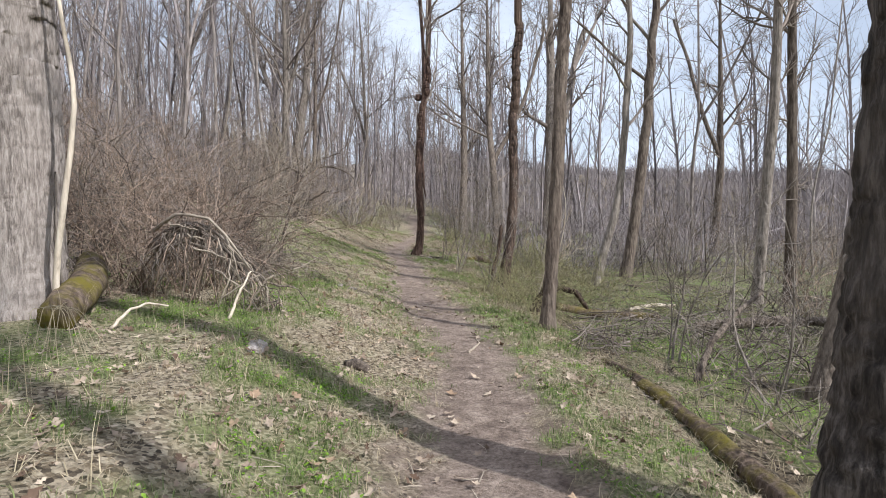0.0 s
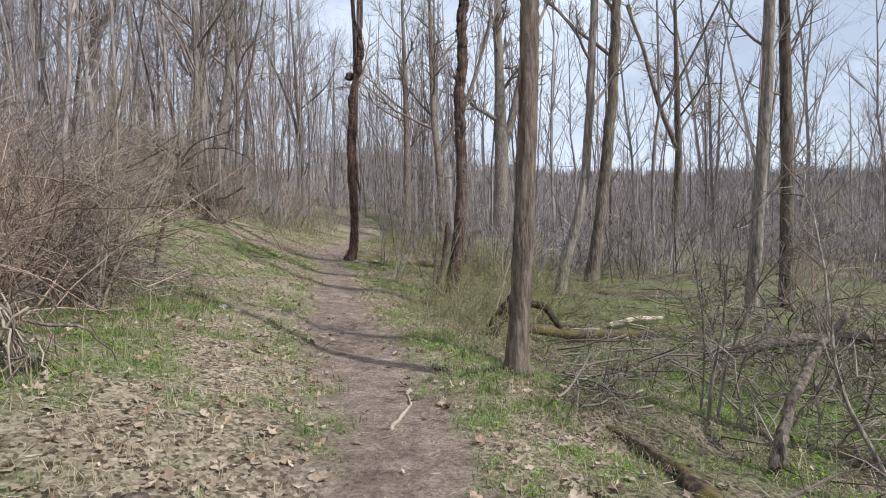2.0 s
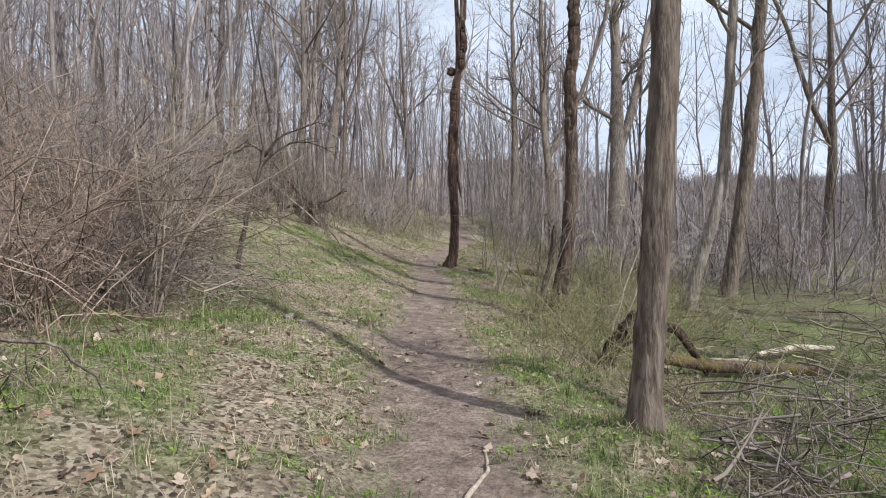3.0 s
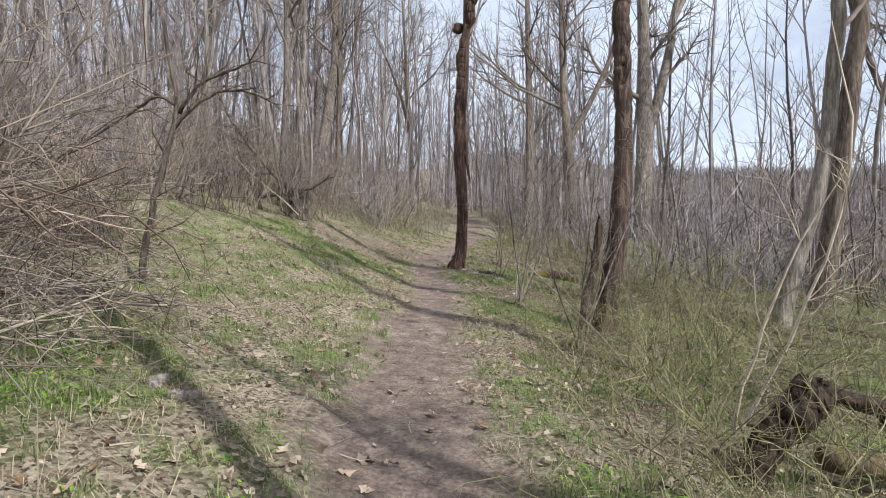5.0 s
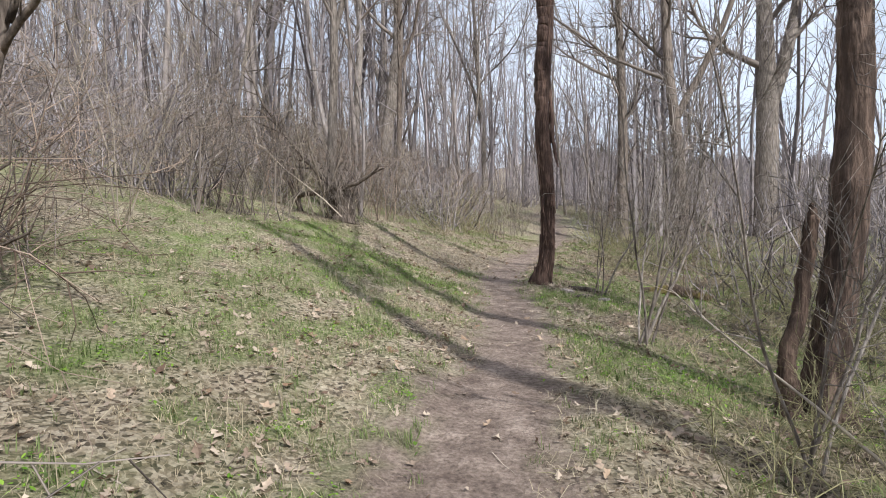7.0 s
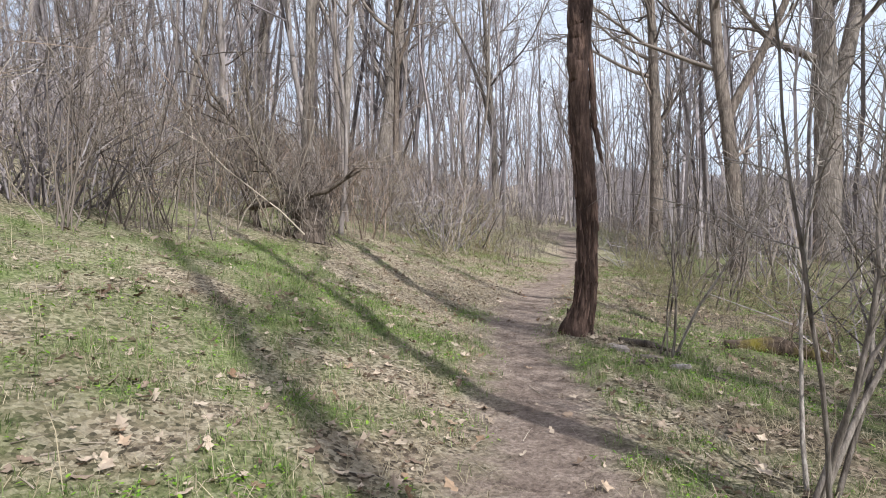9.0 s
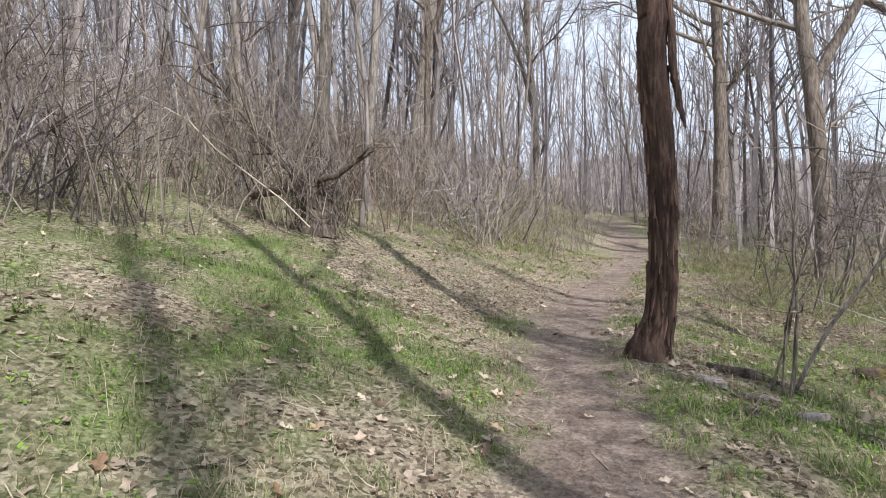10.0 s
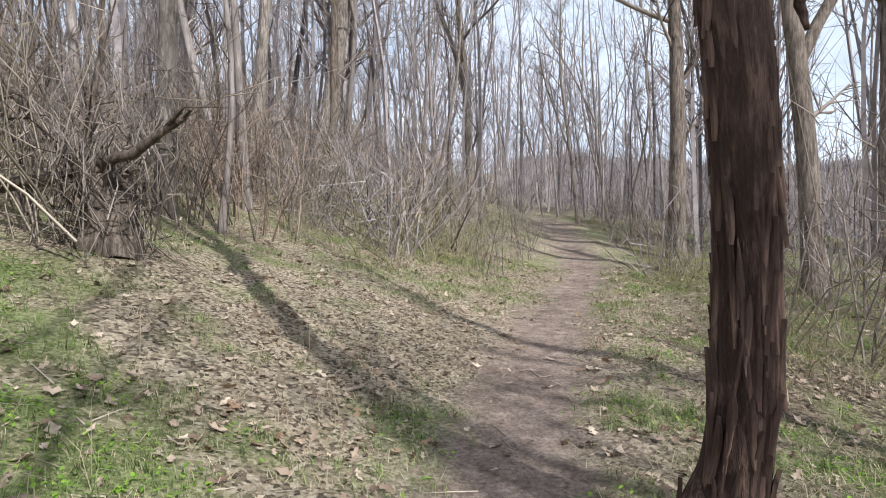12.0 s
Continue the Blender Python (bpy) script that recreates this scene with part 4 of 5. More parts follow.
log("mossy_mound", "low moss-covered rotten log", [on(0.75, 20.55, 0.0), on(1.3, 20.6, 0.06), on(1.9, 20.7, 0.02)], [0.08, 0.12, 0.06], BARK_MOSS, 42, 16)
log("broken_stub", "slim broken companion stem with dark bark", [on(1.36, 14.98, -0.12), on(1.38, 15.0, 0.12), on(1.4, 15.0, 0.45), on(1.5, 15.05, 0.85), on(1.58, 15.08, 1.5), on(1.585, 15.08, 1.64)], [0.13, 0.075, 0.06, 0.058, 0.05, 0.012], BARK_PEEL, 43, 20, 60, category="stump")
# broken stump on the bank with its limbs
log("broken_stump", "shattered grey stump wrapped in dead vines", [on(-5.45, 22.0, -0.1), on(-5.5, 22.0, 0.35), on(-5.55, 22.0, 0.8)], [0.28, 0.23, 0.2], BARK_BROWN, 44, 24, category="stump")
stick("fallen_branch", "dark snapped limb resting across the stump", [(-6.5, 21.9, 2.3), (-5.75, 21.9, 2.4), (-5.2, 21.8, 2.46), (-4.8, 21.8, 2.6), (-4.5, 21.8, 2.75)], 0.065, BARK_BROWN, 45, 6, spread_len=0.5, k=9)
stick("fallen_branch", "long dark limb slanting up from the stump", [(-5.6, 21.9, 2.4), (-6.15, 21.9, 2.95), (-6.7, 21.9, 3.6), (-7.25, 21.9, 4.3), (-7.7, 21.9, 5.2)], 0.055, BARK_BROWN, 46, 14, spread_len=0.9, k=8)
stick("fallen_branch", "dark limb standing up from the stump", [(-5.6, 21.9, 2.4), (-5.5, 21.9, 3.0), (-5.35, 21.9, 3.6), (-5.4, 22.0, 4.8)], 0.035, BARK_BROWN, 47, 12, spread_len=0.8)


def vine_mesh(seed, n, rad, tall):
    rr = np.random.default_rng(seed)
    g = Geo()
    a, q = rr.uniform(0, 6.28, n), rad * rr.uniform(0.6, 1.25, n)
    p = np.stack([np.cos(a) * q, np.sin(a) * q, rr.uniform(0.0, tall, n)], 1)
    d = np.stack([rr.normal(0, 0.25, n), rr.normal(0, 0.25, n), rr.uniform(-0.8, 0.9, n)], 1)
    g.cones(p, d, np.full(n, 0.007), 0.35, seed)
    return g.mesh("dead_vines", TWIG)


vm = new("dead_vines", vine_mesh(48, 420, 0.36, 1.25))
vm.matrix_world = pose(*on(-5.5, 22.0))
tagged(vm, "tangle of dead vines round the shattered stump", "vines")


def brush_pile(seed, n, size, tall, mat, label, x, y, turn=0.0):
    """Cut branches heaped in an arch."""
    rr = np.random.default_rng(seed)
    ob = thing("brush_pile", label, "brush pile")
    ob.matrix_world = pose(*on(x, y), 0, 0, turn)
    for _ in range(n):
        g = Geo()
        if tall < 0.5:
            t = rr.uniform(0, 6.283)
            c = np.array([rr.normal(0, size * 0.5), rr.normal(0, size * 0.5), rr.uniform(0.04, tall)])
            d = np.array([math.cos(t), math.sin(t), rr.normal(0, 0.25)]) * size * rr.uniform(0.25, 0.8)
            r = rr.uniform(0.004, 0.016)
            p = wander(rr, c - d, d, 2 * np.linalg.norm(d), 8, 0.1, 0.0)
            p[:, 2] = np.maximum(p[:, 2], 0.02)
            g.tube(p, np.linspace(r, r * 0.4, 9), 4)
            part("branch", g.mesh("branch", mat), ob)
            continue
        a = rr.normal(0, 0.5) + (0 if rr.uniform() < 0.5 else math.pi)
        top = np.array([rr.normal(0, size * 0.3), rr.normal(0, size * 0.25), tall * rr.uniform(0.65, 1.05)])
        foot = np.array([math.cos(a) * size * rr.uniform(0.5, 1.0), -abs(math.sin(a)) * size * 0.9 - rr.uniform(0, 0.3) * size, 0.02])
        back = np.array([rr.normal(0, size * 0.6), size * rr.uniform(0.5, 1.1), tall * rr.uniform(0.2, 0.7)])
        q = np.linspace(0, 1, 9)[:, None]
        p = back * (1 - q) ** 2 + 2 * top * 1.35 * q * (1 - q) + foot * q ** 2
        p = p + rr.normal(0, 0.015, p.shape)
        r = rr.uniform(0.006, 0.016)
        g.tube(p, np.linspace(r, r * 0.5, 9), 4)
        part("branch", g.mesh("branch", mat), ob)
    g = Geo()
    m = n * 4
    p = np.stack([rr.normal(0, size * 0.5, m), rr.normal(0, size * 0.45, m), rr.uniform(0.1, tall * 0.95, m)], 1)
    g.cones(p, np.stack([rr.normal(0, 0.3, m), rr.normal(-0.1, 0.3, m), rr.normal(-0.15, 0.3, m)], 1), np.full(m, 0.005), 0.3, seed)
    part("twig_spray", g.mesh("twigs", mat), ob, kind="stuff")
    return ob


def vine_heap(seed, label):
    """Dead vines and cut stems hanging over an arched spine down to the grass."""
    rr = np.random.default_rng(seed)
    ob = thing("brush_pile", label, "brush pile")
    ob.matrix_world = pose(*on(-2.7, 6.8))
    o = np.array(ob.matrix_world.translation)
    spine = np.array([(-3.8, 7.35, 0.95), (-3.6, 7.25, 1.2), (-3.3, 7.1, 1.38), (-2.95, 6.95, 1.4), (-2.55, 6.72, 1.12), (-2.2, 6.6, 0.75), (-1.98, 6.5, 0.3)])
    at = lambda q: np.stack([np.interp(q, np.linspace(0, 1, 7), spine[:, i]) for i in range(3)], -1)

    def stem(p, r0, r1, mat, k=5):
        g = Geo()
        n = len(p)
        f = np.linspace(0, 1, 9)
        c = np.stack([np.interp(f, np.linspace(0, 1, n), p[:, i]) for i in range(3)], 1)
        c[1:-1] = (c[:-2] + 2 * c[1:-1] + c[2:]) / 4
        g.tube(c + rr.normal(0, 0.012, c.shape) - o, np.linspace(r0, r1, 9), k, cap=True)
        part("branch", g.mesh("branch", mat), ob)

    for i in range(9):
        stem(at(np.linspace(rr.uniform(0, 0.15), rr.uniform(0.7, 1.0), 8)) + rr.normal(0, 0.07, 3), rr.uniform(0.012, 0.026), 0.007, (BARK_BROWN, TWIG, TWIG_PALE)[i % 3], 7)
    for i in range(85):
        q = rr.uniform(0.3, 0.95) if i % 4 else rr.uniform(0.02, 0.35)
        top = at(np.array([q]))[0] + rr.normal(0, 0.07, 3)
        out = np.array([rr.normal(0.14, 0.2), rr.normal(-0.12, 0.16)])
        fx, fy = top[0] + out[0], top[1] + out[1]
        foot = np.array([fx, fy, ground_z(fx, fy) + (0.01 if i % 4 else rr.uniform(0.1, 0.4))])
        mid = (top + foot) / 2 + np.array([rr.normal(0.06, 0.06), rr.normal(-0.05, 0.06), 0.1])
        stem(np.stack([top, mid, foot]), rr.uniform(0.005, 0.013), 0.004, (TWIG, TWIG_RED, TWIG_PALE, BARK_BROWN)[i % 4])
    for i in range(9):
        c = at(np.array([rr.uniform(0.35, 0.95)]))[0] + np.array([0, -0.12, -rr.uniform(0.0, 0.35)])
        a, ln = rr.normal(0, 0.5), rr.uniform(0.15, 0.4)
        d = np.array([math.cos(a) * ln, -0.1 * ln, math.sin(a) * ln])
        stem(np.stack([c - d, c + np.array([0, -0.03, 0.03]), c + d]), 0.012, 0.009, TWIG_PALE)
    g = Geo()
    m = 420
    q = at(rr.uniform(0, 1, m)) + rr.normal(0, 0.1, (m, 3)) - o
    g.cones(q, np.stack([rr.normal(0.05, 0.14, m), rr.normal(-0.05, 0.14, m), rr.normal(-0.18, 0.2, m)], 1), np.full(m, 0.004), 0.35, seed)
    part("twig_spray", g.mesh("twigs", TWIG), ob, kind="stuff")
    return ob


vine_heap(51, "arched heap of dead vines and cut branches over the grass")
brush_pile(52, 24, 0.9, 0.35, TWIG, "low heap of fallen branches on the wood floor", 3.6, 9.2, 30)
brush_pile(53, 26, 1.1, 0.4, TWIG_GREEN, "tangle of fallen branches under the trees", 4.6, 11.2, 200)
brush_pile(54, 18, 0.7, 0.4, TWIG, "small heap of dead branches beside the log", 2.6, 8.2, 100)
brush_pile(58, 18, 0.42, 0.3, TWIG, "dark heap of rotten sticks beside the slim tree", 2.05, 7.25, 20)
stick("fallen_branch", "pale stick propped against the brush heap", [on(-2.25, 5.95, 0.02), on(-2.2, 6.1, 0.25), on(-2.12, 6.25, 0.5)], 0.018, WOOD_PALE, 55)


def sapling(name, label, x, y, stems, r, tall, lean, mat, seed, twigs=14, reach=0.55):
    """A few thin stems from one foot, each with side shoots."""
    rr = np.random.default_rng(seed)
    t = thing(name, label, "sapling")
    t.matrix_world = pose(*on(x, y, -0.03))
    for i in range(stems):
        a = rr.uniform(0, 6.28)
        g, tw = Geo(), Geo()
        ln = tall * rr.uniform(0.75, 1.15)
        d = (lean[0] + rr.normal(0, 0.18), lean[1] + rr.normal(0, 0.18), 1)
        pts = wander(rr, (rr.normal(0, 0.05), rr.normal(0, 0.05), 0), d, ln, 10, 0.09, 0.02)
        rad = r * rr.uniform(0.6, 1.1)
        g.tube(pts, np.linspace(rad, rad * 0.25, 11), 6)
        for _ in range(twigs):
            k = int(rr.integers(3, 11))
            dd = (pts[k] - pts[k - 1]) / np.linalg.norm(pts[k] - pts[k - 1]) + rr.normal(0, 0.55, 3)
            limb(tw, rr, pts[k], dd, ln * reach * rr.uniform(0.2, 0.6), rad * 0.4, 1, 0.02, 3, 0.8)
        st = part("stem", g.mesh("stem", mat), t)
        if tw.v:
            part("twig_spray", tw.mesh("twigs", mat), st, kind="stuff")
    return t


sapling("sapling", "multi-stemmed grey sapling beside the trail", 0.42, 16.62, 6, 0.02, 3.2, (0.22, 0.0), BARK_GREY, 61)
sapling("sapling", "slender forked sapling on the leaf litter", 0.07, 19.72, 4, 0.015, 2.8, (0.1, 0.0), BARK_GREY, 62, 8)
CROOK = thing("small_tree", "dark crooked small tree with arching limbs on the bank", "tree")
CROOK.matrix_world = pose(*on(-3.7, 12.6))
for nm, path, r, tw in (("trunk", [on(-3.62, 12.6, -0.05), (-3.55, 12.6, 1.25), (-3.4, 12.6, 1.7), (-3.27, 12.6, 2.16), (-3.15, 12.6, 2.57), (-3.24, 12.6, 3.08), (-3.3, 12.6, 3.6)], 0.042, 8),
                        ("limb", [(-3.22, 12.6, 2.35), (-2.96, 12.6, 2.6), (-2.68, 12.6, 2.73), (-2.37, 12.55, 2.71), (-2.04, 12.5, 2.55)], 0.022, 12),
                        ("limb", [(-3.15, 12.6, 2.52), (-2.93, 12.6, 2.8), (-2.62, 12.6, 2.92), (-2.28, 12.6, 3.02)], 0.022, 12),
                        ("limb", [(-3.17, 12.6, 2.6), (-3.43, 12.65, 2.73), (-3.73, 12.7, 2.56), (-4.22, 12.8, 2.37), (-4.7, 12.8, 2.1)], 0.024, 12),
                        ("limb", [(-2.62, 12.6, 2.73), (-2.58, 12.6, 3.08), (-2.36, 12.6, 3.39)], 0.014, 8)):
    s_ob = stick(nm, "", path, r, BARK_BROWN, 63, tw, "", 0.5, 8)
    s_ob.parent = CROOK
    s_ob.matrix_parent_inverse = CROOK.matrix_world.inverted()
sapling("small_tree", "dark bushy sapling beside the stump", -6.7, 22.3, 7, 0.025, 2.6, (0.0, 0.0), BARK_BROWN, 64)
sapling("sapling", "thin leaning sapling on the low ground", 3.3, 5.6, 2, 0.016, 2.2, (-0.1, 0.0), BARK_GREY, 65)
sapling("sapling", "thin branching sapling with twiggy crown", 2.95, 7.2, 3, 0.016, 2.0, (0.1, 0.0), BARK_GREY, 66)
sapling("sapling", "thin upright sapling among low shrubs", 1.75, 11.0, 2, 0.014, 2.6, (0.05, 0.0), WOOD_PALE, 67, 6)
sapling("sapling", "thin crooked sapling by the low shrubs", 1.1, 13.8, 4, 0.014, 2.6, (0.05, 0.0), BARK_GREY, 68)
sapling("sapling", "pale whippy sapling on the bank", -5.6, 15.9, 6, 0.011, 3.0, (0.15, -0.05), TWIG_PALE, 69)
sapling("sapling", "pale whippy sapling spreading over the bank", -6.2, 18.0, 8, 0.012, 3.0, (0.15, -0.05), TWIG, 70)
sapling("sapling", "bare pale sapling at the thicket's edge", -3.1, 9.6, 5, 0.014, 2.6, (0.25, -0.05), TWIG_PALE, 71)
sapling("sapling", "bare branching sapling beyond the dark tree", 1.6, 24.5, 4, 0.02, 3.5, (0.1, 0.0), BARK_GREY, 72)


brush_pile(56, 22, 0.7, 0.35, TWIG_PALE, "heap of pale dead sticks at the thicket's foot", -2.9, 10.3, -40)
brush_pile(57, 16, 0.6, 0.3, TWIG, "scatter of dead sticks on the bank", -3.4, 11.4, 60)
stick("tree_root", "pale worn root crossing the trail", [on(0.3, 6.6, 0.0), on(0.38, 6.85, 0.012), on(0.46, 7.15, 0.015), on(0.44, 7.4, 0.0)], 0.018, WOOD_PALE, 80, category="root")


def slab(name, label, x, y, size, mat, seed, category):
    """A flat ragged piece lying on the litter."""
    rr = np.random.default_rng(seed)
    bm = bmesh.new()
    ring = []
    for i in range(16):
        t = i / 16 * 2 * math.pi
        q = size * rr.uniform(0.65, 1.1)
        ring.append((math.cos(t) * q * 1.5, math.sin(t) * q * 0.8))
    lo = [bm.verts.new((p[0], p[1], -0.01)) for p in ring]
    hi = [bm.verts.new((p[0] * 0.94, p[1] * 0.94, 0.018 + rr.uniform(0, 0.015))) for p in ring]
    top = bm.verts.new((0, 0, 0.045))
    for i in range(16):
        j = (i + 1) % 16
        bm.faces.new((lo[i], lo[j], hi[j], hi[i]))
        bm.faces.new((hi[i], hi[j], top))
    me = bpy.data.meshes.new(name)
    bm.to_mesh(me)
    bm.free()
    me.materials.append(mat)
    ob = new(name, me)
    ob.matrix_world = pose(*on(x, y, 0.012), rr.uniform(-6, 6), rr.uniform(-12, 0), rr.uniform(0, 360))
    return tagged(ob, label, category)


slab("bark_slab", "grey slab of loose bark on the litter", -1.6, 4.85, 0.11, BARK_OLD, 81, "bark")
slab("bark_slab", "weathered grey flake of bark on the grass", -1.6, 10.06, 0.055, BARK_OLD, 82, "bark")
slab("bark_slab", "grey flake of bark among the grass", -1.85, 10.2, 0.07, BARK_OLD, 85, "bark")
slab("bark_slab", "dark flake of bark beside the trail", 0.35, 18.9, 0.09, BARK_BROWN, 86, "bark")
for i, (x, y, r) in enumerate(((-0.48, 19.68, 0.11), (-0.2, 19.4, 0.13), (0.05, 19.12, 0.1), (-0.3, 18.95, 0.07))):
    slab("bark_slab", "grey rotten slab of bark among dead leaves", x, y, r, (BARK_OLD, BARK_BROWN)[i % 2], 90 + i, "bark")
log("earth_clod", "dark clod of earth and leaves", [on(-0.9, 5.25, 0.0), on(-0.8, 5.25, 0.04), on(-0.7, 5.2, 0.0)], [0.05, 0.075, 0.04], BARK_BROWN, 83, 14, 20, category="earth", flat=0.7)
log("fallen_branch", "flat rotten branch beside the dark tree", [on(-0.45, 20.2, 0.01), on(-0.1, 20.05, 0.03), on(0.25, 19.8, 0.01)], [0.03, 0.045, 0.02], BARK_BROWN, 84, 10, 16, category="branch")
for i in range(14):
    rq = np.random.default_rng(400 + i)
    x0, y0 = -3.38 + rq.normal(0, 0.06), 4.95 + rq.normal(0, 0.06)
    x1, y1 = -2.75 + rq.normal(0, 0.18), 4.25 + rq.normal(0, 0.15)
    stick("dead_stalk", "long dry grass stalk drooping over the bank", [on(x0, y0, 0.25), on((x0 + x1) / 2, (y0 + y1) / 2, 0.28), on(x1, y1, 0.02)], 0.004, STRAW, 400 + i, category="stalk", k=4)


BARK_STRIP = bark("bark_strip", (0.022, 0.014, 0.011), (0.07, 0.043, 0.034), (0.19, 0.123, 0.096), 14, 0.02)


def lump(name, label, x, y, z, r, mat, seed):
    """A knobbly growth on a trunk."""
    q = np.linspace(0.02, 0.98, 12)
    pts = np.stack([0 * q + x, 0 * q + y, z + (q - 0.5) * 2 * r], 1)
    g = Geo()
    g.tube(pts, r * np.sqrt(1 - (2 * q - 1) ** 2), 14, cap=True, rough=lambda s, a: 1 + 0.5 * (vnoise(a * 2, s * 6, seed) - 0.5))
    return g.mesh(name, mat)


for ob in list(scene.objects):
    if ob.get("label", "").startswith("dark reddish tree"):
        strip_meshes = []
        for w, ln in ((0.01, 0.22), (0.014, 0.34), (0.012, 0.5), (0.018, 0.26)):
            g = Geo()
            rq = np.random.default_rng(int(ln * 100))
            zs = np.linspace(-ln / 2, ln / 2, 7)
            ww = w * np.array([0.25, 0.8, 1, 0.9, 1, 0.7, 0.2]) * rq.uniform(0.8, 1.2, 7)
            lift = 0.004 + 0.009 * (np.abs(zs) / (ln / 2)) ** 3
            lo = np.stack([-ww, lift - 0.012, zs], 1)
            v = np.concatenate([lo, np.stack([-ww * 0.6, lift + 0.006, zs], 1), np.stack([ww * 0.6, lift + 0.005, zs], 1), np.stack([ww, lift - 0.012, zs], 1)])
            f = [(c * 7 + i, (c + 1) * 7 + i, (c + 1) * 7 + i + 1, c * 7 + i + 1) for c in range(3) for i in range(6)]
            strip_meshes.append(mesh_of("bark_strip", v, f, BARK_STRIP))
        rq = np.random.default_rng(91)
        for i in range(150):
            z = rq.uniform(0.15, 3.6)
            cx = np.interp(z, [0, 0.3, 0.7, 1.5, 2.6, 4.2], [0, 0.10, 0.16, 0.17, 0.10, 0.18])
            r = np.interp(z, [0, 0.35, 1.2, 2.2, 3, 7], [0.145, 0.12, 0.108, 0.118, 0.112, 0.1]) * (1 + 0.5 * math.exp(-(z + 0.25) / 0.45))
            a = rq.uniform(-3.6, 0.6)
            lean = math.degrees(math.atan2(np.interp(z + 0.2, [0, 0.3, 0.7, 1.5, 2.6, 4.2], [0, 0.10, 0.16, 0.17, 0.10, 0.18]) - cx, 0.2))
            s_ob = part("bark_strip", strip_meshes[int(rq.integers(4))], ob)
            s_ob.matrix_local = pose(cx + math.cos(a) * r, math.sin(a) * r, z, 0, lean * 0.8, 0) @ pose(0, 0, 0, 0, rq.normal(0, 5), math.degrees(a) - 90)
        burl = part("burl", lump("burl", "", 0.09, -0.03, 5.5, 0.13, BARK_DARK, 5), ob, "knobbly dark burl")


def brushwood():
    """Dead branches lying over the low ground: one joined mesh."""
    r2 = np.random.default_rng(21)
    n = 800
    x, y = r2.uniform(1.8, 10, n), r2.uniform(3, 20, n)
    ok = trail_offset(x, y) > np.where(y < 9, 2.0, 2.6)
    x, y = x[ok], y[ok]
    n = len(x)
    a, ln = r2.uniform(0, 6.283, n), 0.2 + 0.85 * r2.uniform(0, 1, n) ** 2
    p = np.stack([x, y, height(x, y) + 0.02], 1)
    d = np.stack([np.cos(a) * ln, np.sin(a) * ln, r2.uniform(0.0, 0.3, n) * ln], 1)
    g = Geo()
    g.cones(p, d, r2.uniform(0.004, 0.013, n), 0.3, 4)
    k = r2.integers(0, n, 2000)
    f = r2.uniform(0.2, 0.9, (2000, 1))
    g.cones(p[k] + d[k] * f, d[k] * 0.25 + r2.normal(0, 0.16, (2000, 3)) + np.array([0, 0, 0.1]), np.full(2000, 0.005), 0.35, 5)
    tagged(new("brushwood", g.mesh("brushwood", TWIG, False)), "dead grey branches strewn over the low ground", "branches", kind="stuff")


brushwood()

# ---- ground cover ----
gr = np.random.default_rng(15)


def trail_points(n, lo, hi, near=2.2, y0=1.2, y1=30.0):
    """Places on both sides of the trail, thicker towards it."""
    y = y0 + (y1 - y0) * gr.uniform(0, 1, n) ** 1.05
    u = gr.normal(0, near, n)
    keep = (u > lo) & (u < hi)
    return np.interp(y[keep], PATH_Y, PATH_X) + u[keep], y[keep]


def blades(n, mat, name, label, category, want, tall, wide, lay, near=2.2, lo=-6.0, hi=5.5, clump=5):
    """Grass blades in tufts: tapering strips of three pieces that bend over."""
    x, y = trail_points(n, lo, hi, near)
    ok = gr.uniform(0, 1, len(x)) < want(x, y)
    x, y = np.repeat(x[ok], clump), np.repeat(y[ok], clump)
    m = len(x)
    x, y = x + gr.normal(0, 0.022, m), y + gr.normal(0, 0.022, m)
    z = height(x, y) - 0.006
    a = gr.uniform(0, 6.283, m)
    h = tall * gr.uniform(0.45, 1.3, m) * (0.75 + 0.5 * vnoise(x / 0.5, y / 0.5, 30))
    out = h * lay * gr.uniform(0.3, 1.6, m)
    w = wide * gr.uniform(0.6, 1.3, m)
    ca, sa = np.cos(a), np.sin(a)
    base = np.stack([x, y, z], 1)
    sidev = np.stack([-sa * w, ca * w, 0 * w], 1)
    mid = base + np.stack([ca * out * 0.35, sa * out * 0.35, h * 0.6], 1)
    drop = np.clip(1.0 - 0.35 * lay, 0.25, 1)
    tip = base + np.stack([ca * out, sa * out, h * drop], 1)
    v = np.stack([base - sidev, base + sidev, mid + sidev * 0.7, mid - sidev * 0.7, tip], 1).reshape(-1, 3)
    o = np.arange(m)[:, None] * 5
    f = (o + np.array([0, 1, 2, 3])).tolist() + (o + np.array([3, 2, 4])).tolist()
    return tagged(new(name, mesh_of(name, v, f, mat, False)), label, category, kind="stuff")


off_trail = lambda x, y: 1 - troddenness(x, y)
blades(52000, GRASS, "grass", "short spring grass in tufts along the trail", "grass", lambda x, y: off_trail(x, y) * np.clip(greenness(x, y) * 1.1 - 0.05, 0, 1), 0.08, 0.0028, 0.7, clump=6)
blades(2600, GRASS, "tall_grass", "tall green grass tufts beside the trail", "grass", lambda x, y: off_trail(x, y) * (greenness(x, y) > 0.72) * 0.5, 0.17, 0.003, 0.6, clump=14)
blades(30000, STRAW, "dead_grass", "flattened straw-coloured dead grass", "grass", lambda x, y: off_trail(x, y) * (0.25 + 0.6 * vnoise(x / 0.8, y / 0.8, 33)), 0.09, 0.0022, 2.0, clump=4)
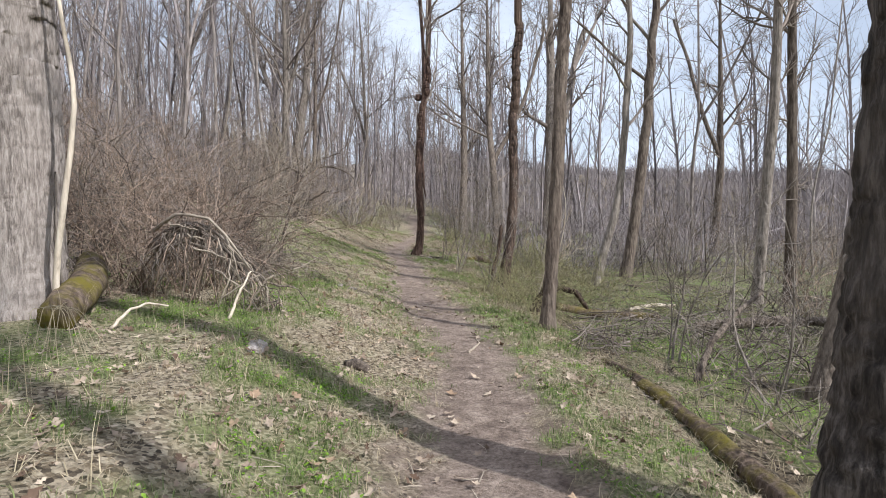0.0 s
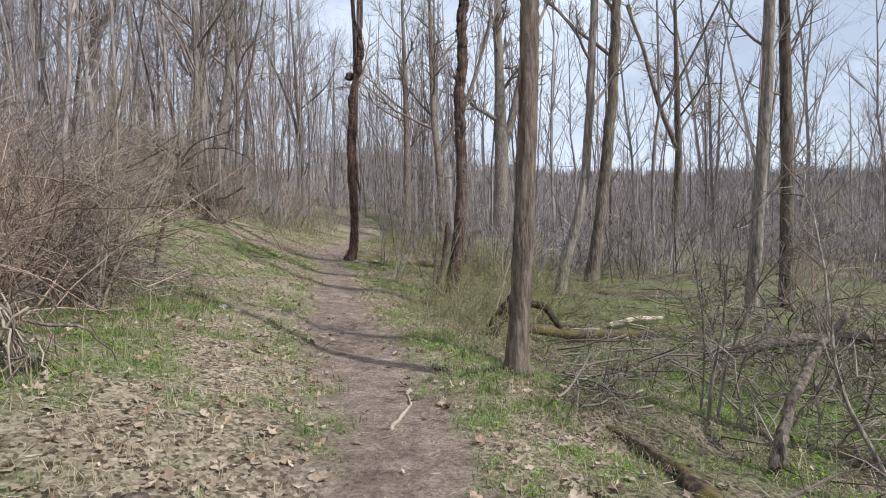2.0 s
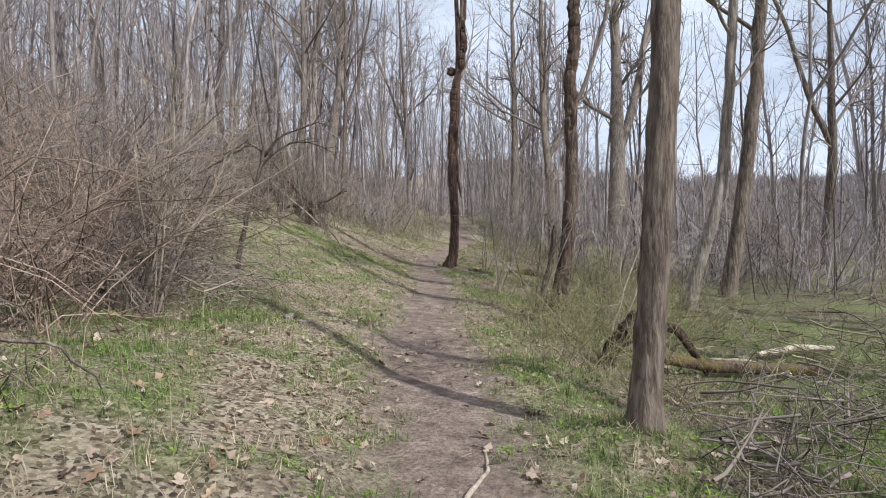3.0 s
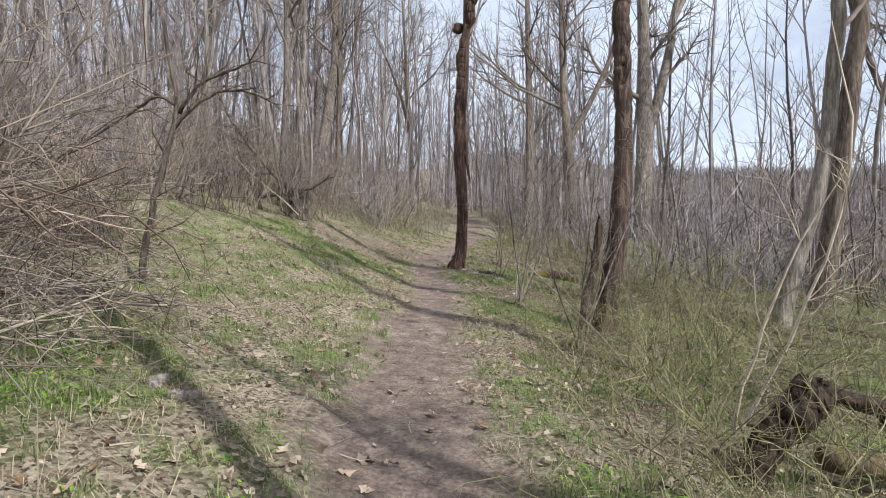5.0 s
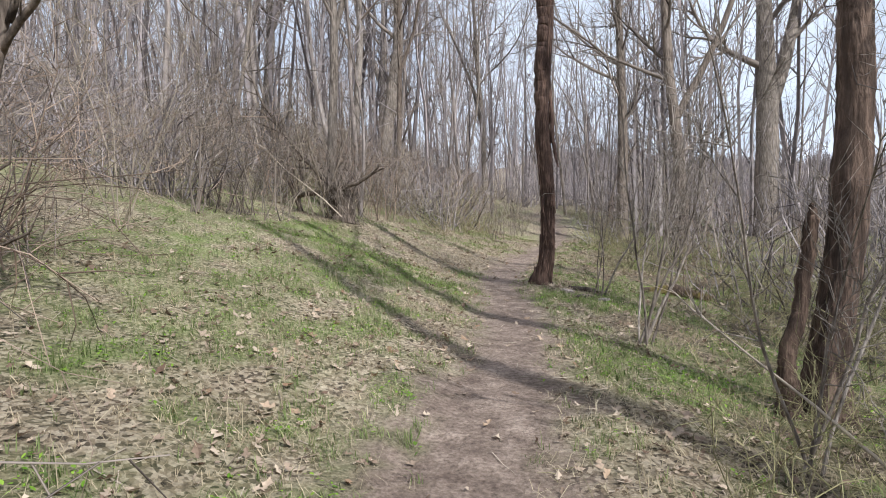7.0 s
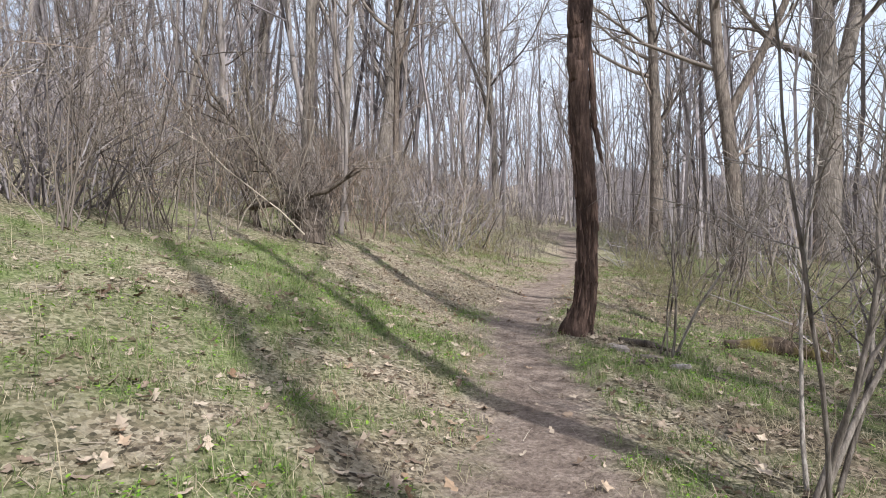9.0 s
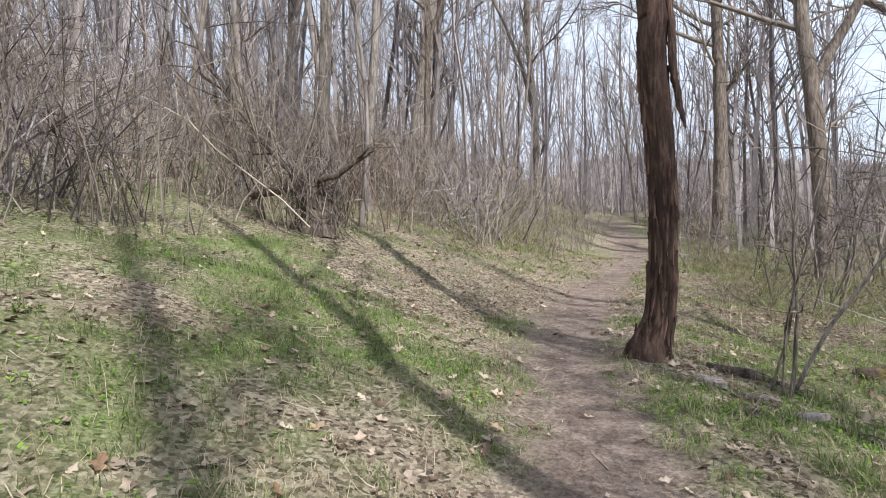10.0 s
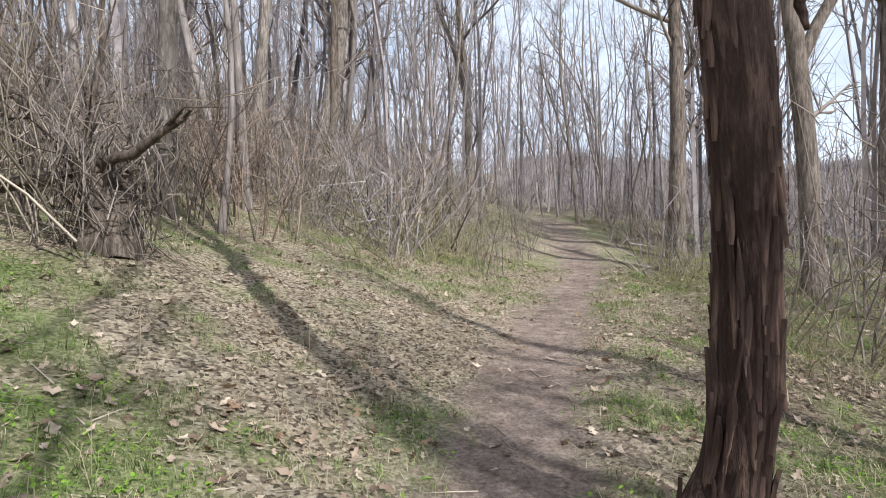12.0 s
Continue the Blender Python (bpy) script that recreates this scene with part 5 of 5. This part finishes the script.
blades(2200, STRAW, "dry_stems", "thin upright dry stems among the turf", "grass", lambda x, y: off_trail(x, y) * (np.abs(trail_offset(x, y)) > 1.3) * 0.5, 0.42, 0.0018, 0.35, clump=2, near=3.5)


def herbs():
    """Low green herbs: sprays of small round leaves."""
    x, y = trail_points(44000, -6.5, 8.0, 3.6)
    ok = gr.uniform(0, 1, len(x)) < off_trail(x, y) * np.clip((greenness(x, y) - 0.25) * 1.5 + 0.25 * smooth(1.5, 3, trail_offset(x, y)), 0, 1)
    x, y = np.repeat(x[ok], 5), np.repeat(y[ok], 5)
    m = len(x)
    x, y = x + gr.normal(0, 0.03, m), y + gr.normal(0, 0.03, m)
    z = height(x, y) + gr.uniform(0.005, 0.05, m)
    a, s, t = gr.uniform(0, 6.283, m), gr.uniform(0.008, 0.02, m), gr.normal(0, 0.4, m)
    leaf = np.array([(-0.2, 0, 0), (0.35, 0.5, 0.12), (1.0, 0.38, 0.1), (1.4, 0, 0.0), (1.0, -0.38, 0.1), (0.35, -0.5, 0.12)])
    mats = np.zeros((m, 3, 4))
    ca, sa = np.cos(a) * s, np.sin(a) * s
    mats[:, 0, 0], mats[:, 0, 1], mats[:, 1, 0], mats[:, 1, 1], mats[:, 2, 2], mats[:, 2, 0] = ca, -sa, sa, ca, s, s * t
    mats[:, 0, 3], mats[:, 1, 3], mats[:, 2, 3] = x, y, z
    g = Geo()
    g.stamp(leaf, [(0, 1, 2, 3), (0, 3, 4, 5)], mats)
    tagged(new("ground_herbs", g.mesh("ground_herbs", HERB, False)), "bright green low herbs covering the bank", "plants", kind="stuff")


herbs()


def lobed_leaf(seed):
    """A dry lobed leaf about one unit long, curled, with a raised midrib."""
    rr = np.random.default_rng(seed)
    half = [(0.0, 0.03), (0.2, 0.22), (0.34, 0.11), (0.55, 0.3), (0.72, 0.13), (1.0, 0.0)]
    curl, roll = rr.uniform(0.15, 0.75), rr.uniform(-0.5, 1.0)
    v, f = [], []
    for x, _ in half:
        v.append((x - 0.5, 0, curl * (x - 0.5) ** 2 * 1.2 + 0.03))
    for sgn in (1, -1):
        for x, w in half:
            w = w * rr.uniform(0.75, 1.25)
            v.append((x - 0.5 + rr.normal(0, 0.02), sgn * w, curl * (x - 0.5) ** 2 * 1.2 + abs(w) * roll * rr.uniform(0.4, 1.4)))
    n = len(half)
    for i in range(n - 1):
        f.append((i, i + 1, n + i + 1, n + i))
        f.append((i + 1, i, 2 * n + i, 2 * n + i + 1))
    return np.array(v), f


LEAVES = [lobed_leaf(300 + i) for i in range(7)]


def leaf_frames(x, y, size):
    m = len(x)
    z = height(x, y) + 0.006 + gr.uniform(0, 0.02, m)
    mats = np.zeros((m, 3, 4))
    for i in range(m):
        e = Euler((gr.normal(0, 0.35), gr.normal(0, 0.35), gr.uniform(0, 6.283))).to_matrix()
        mats[i, :, :3] = np.array(e) * size[i]
    mats[:, 0, 3], mats[:, 1, 3], mats[:, 2, 3] = x, y, z
    return mats


def litter():
    """Fallen leaves: the nearest as pieces of their own, the rest in one mesh."""
    x, y = trail_points(30000, -5.8, 5.2, 2.6)
    thick = off_trail(x, y) * 0.8 + 0.1
    thick = thick * np.clip(1.1 - 0.5 * greenness(x, y), 0.12, 1) * (0.3 + 0.8 * vnoise(x / 0.33, y / 0.33, 40) ** 1.5) * (1 - 0.5 * smooth(0.9, 2.0, trail_offset(x, y)) * smooth(14, 10, y))
    ok = gr.uniform(0, 1, len(x)) < thick
    x, y = x[ok], y[ok]
    size = 0.03 + 0.085 * gr.uniform(0, 1, len(x)) ** 1.5
    mats = leaf_frames(x, y, size)
    kind = gr.integers(0, len(LEAVES), len(x))
    g = Geo()
    own = (np.abs(trail_offset(x, y) + 1.0) < 1.1) & (y > 3) & (y < 22) & (size > 0.09)
    own = own | ((size > 0.09) & (np.abs(trail_offset(x, y)) < 0.6))
    own &= np.cumsum(own) <= 280
    for i, (v, f) in enumerate(LEAVES):
        g.stamp(v, f, mats[(kind == i) & ~own])
    tagged(new("leaf_litter", g.mesh("leaf_litter", LEAF, False)), "dry brown and tan fallen leaves strewn over the ground", "leaves", kind="stuff")
    shared = [mesh_of("leaf", v, f, LEAF_ONE, False) for v, f in LEAVES]
    for j in np.nonzero(own)[0]:
        ob = new("leaf", shared[kind[j]])
        ob.parent = ground
        m = np.eye(4)
        m[:3] = mats[j]
        ob.matrix_world = Matrix(m.tolist())


def leaf_one():
    m, nt, b = fresh("single_leaf", 0.75)
    info = nt.nodes.new("ShaderNodeObjectInfo")
    c = ramp(nt, info.outputs["Random"], [(0.0, (0.2, 0.12, 0.07)), (0.5, (0.38, 0.27, 0.18)), (1.0, (0.46, 0.36, 0.27))])
    n = tex(nt, coords(nt, (1, 1, 1)), 5.0, 3)
    c = mixed(nt, 1.0, c, ramp(nt, n, [(0.3, (0.75, 0.75, 0.75)), (0.7, (1.15, 1.15, 1.15))]), 'MULTIPLY')
    nt.links.new(c, b.inputs["Base Color"])
    return m


LEAF_ONE = leaf_one()


def twig_litter():
    x, y = trail_points(5200, -5.5, 5.5, 2.4)
    ok = gr.uniform(0, 1, len(x)) < 0.25 + 0.6 * off_trail(x, y)
    x, y = x[ok], y[ok]
    m = len(x)
    a, ln = gr.uniform(0, 6.283, m), gr.uniform(0.05, 0.4, m) ** 1.3
    x2, y2 = x + np.cos(a) * ln, y + np.sin(a) * ln
    p = np.stack([x, y, height(x, y) + 0.008], 1)
    q = np.stack([x2, y2, height(x2, y2) + 0.015], 1)
    g = Geo()
    g.cones(p, q - p, gr.uniform(0.0015, 0.005, m), 0.08, 3)
    tagged(new("twig_litter", g.mesh("twig_litter", TWIG_PALE, False)), "small dead twigs scattered over the ground", "twigs", kind="stuff")


twig_litter()
litter()
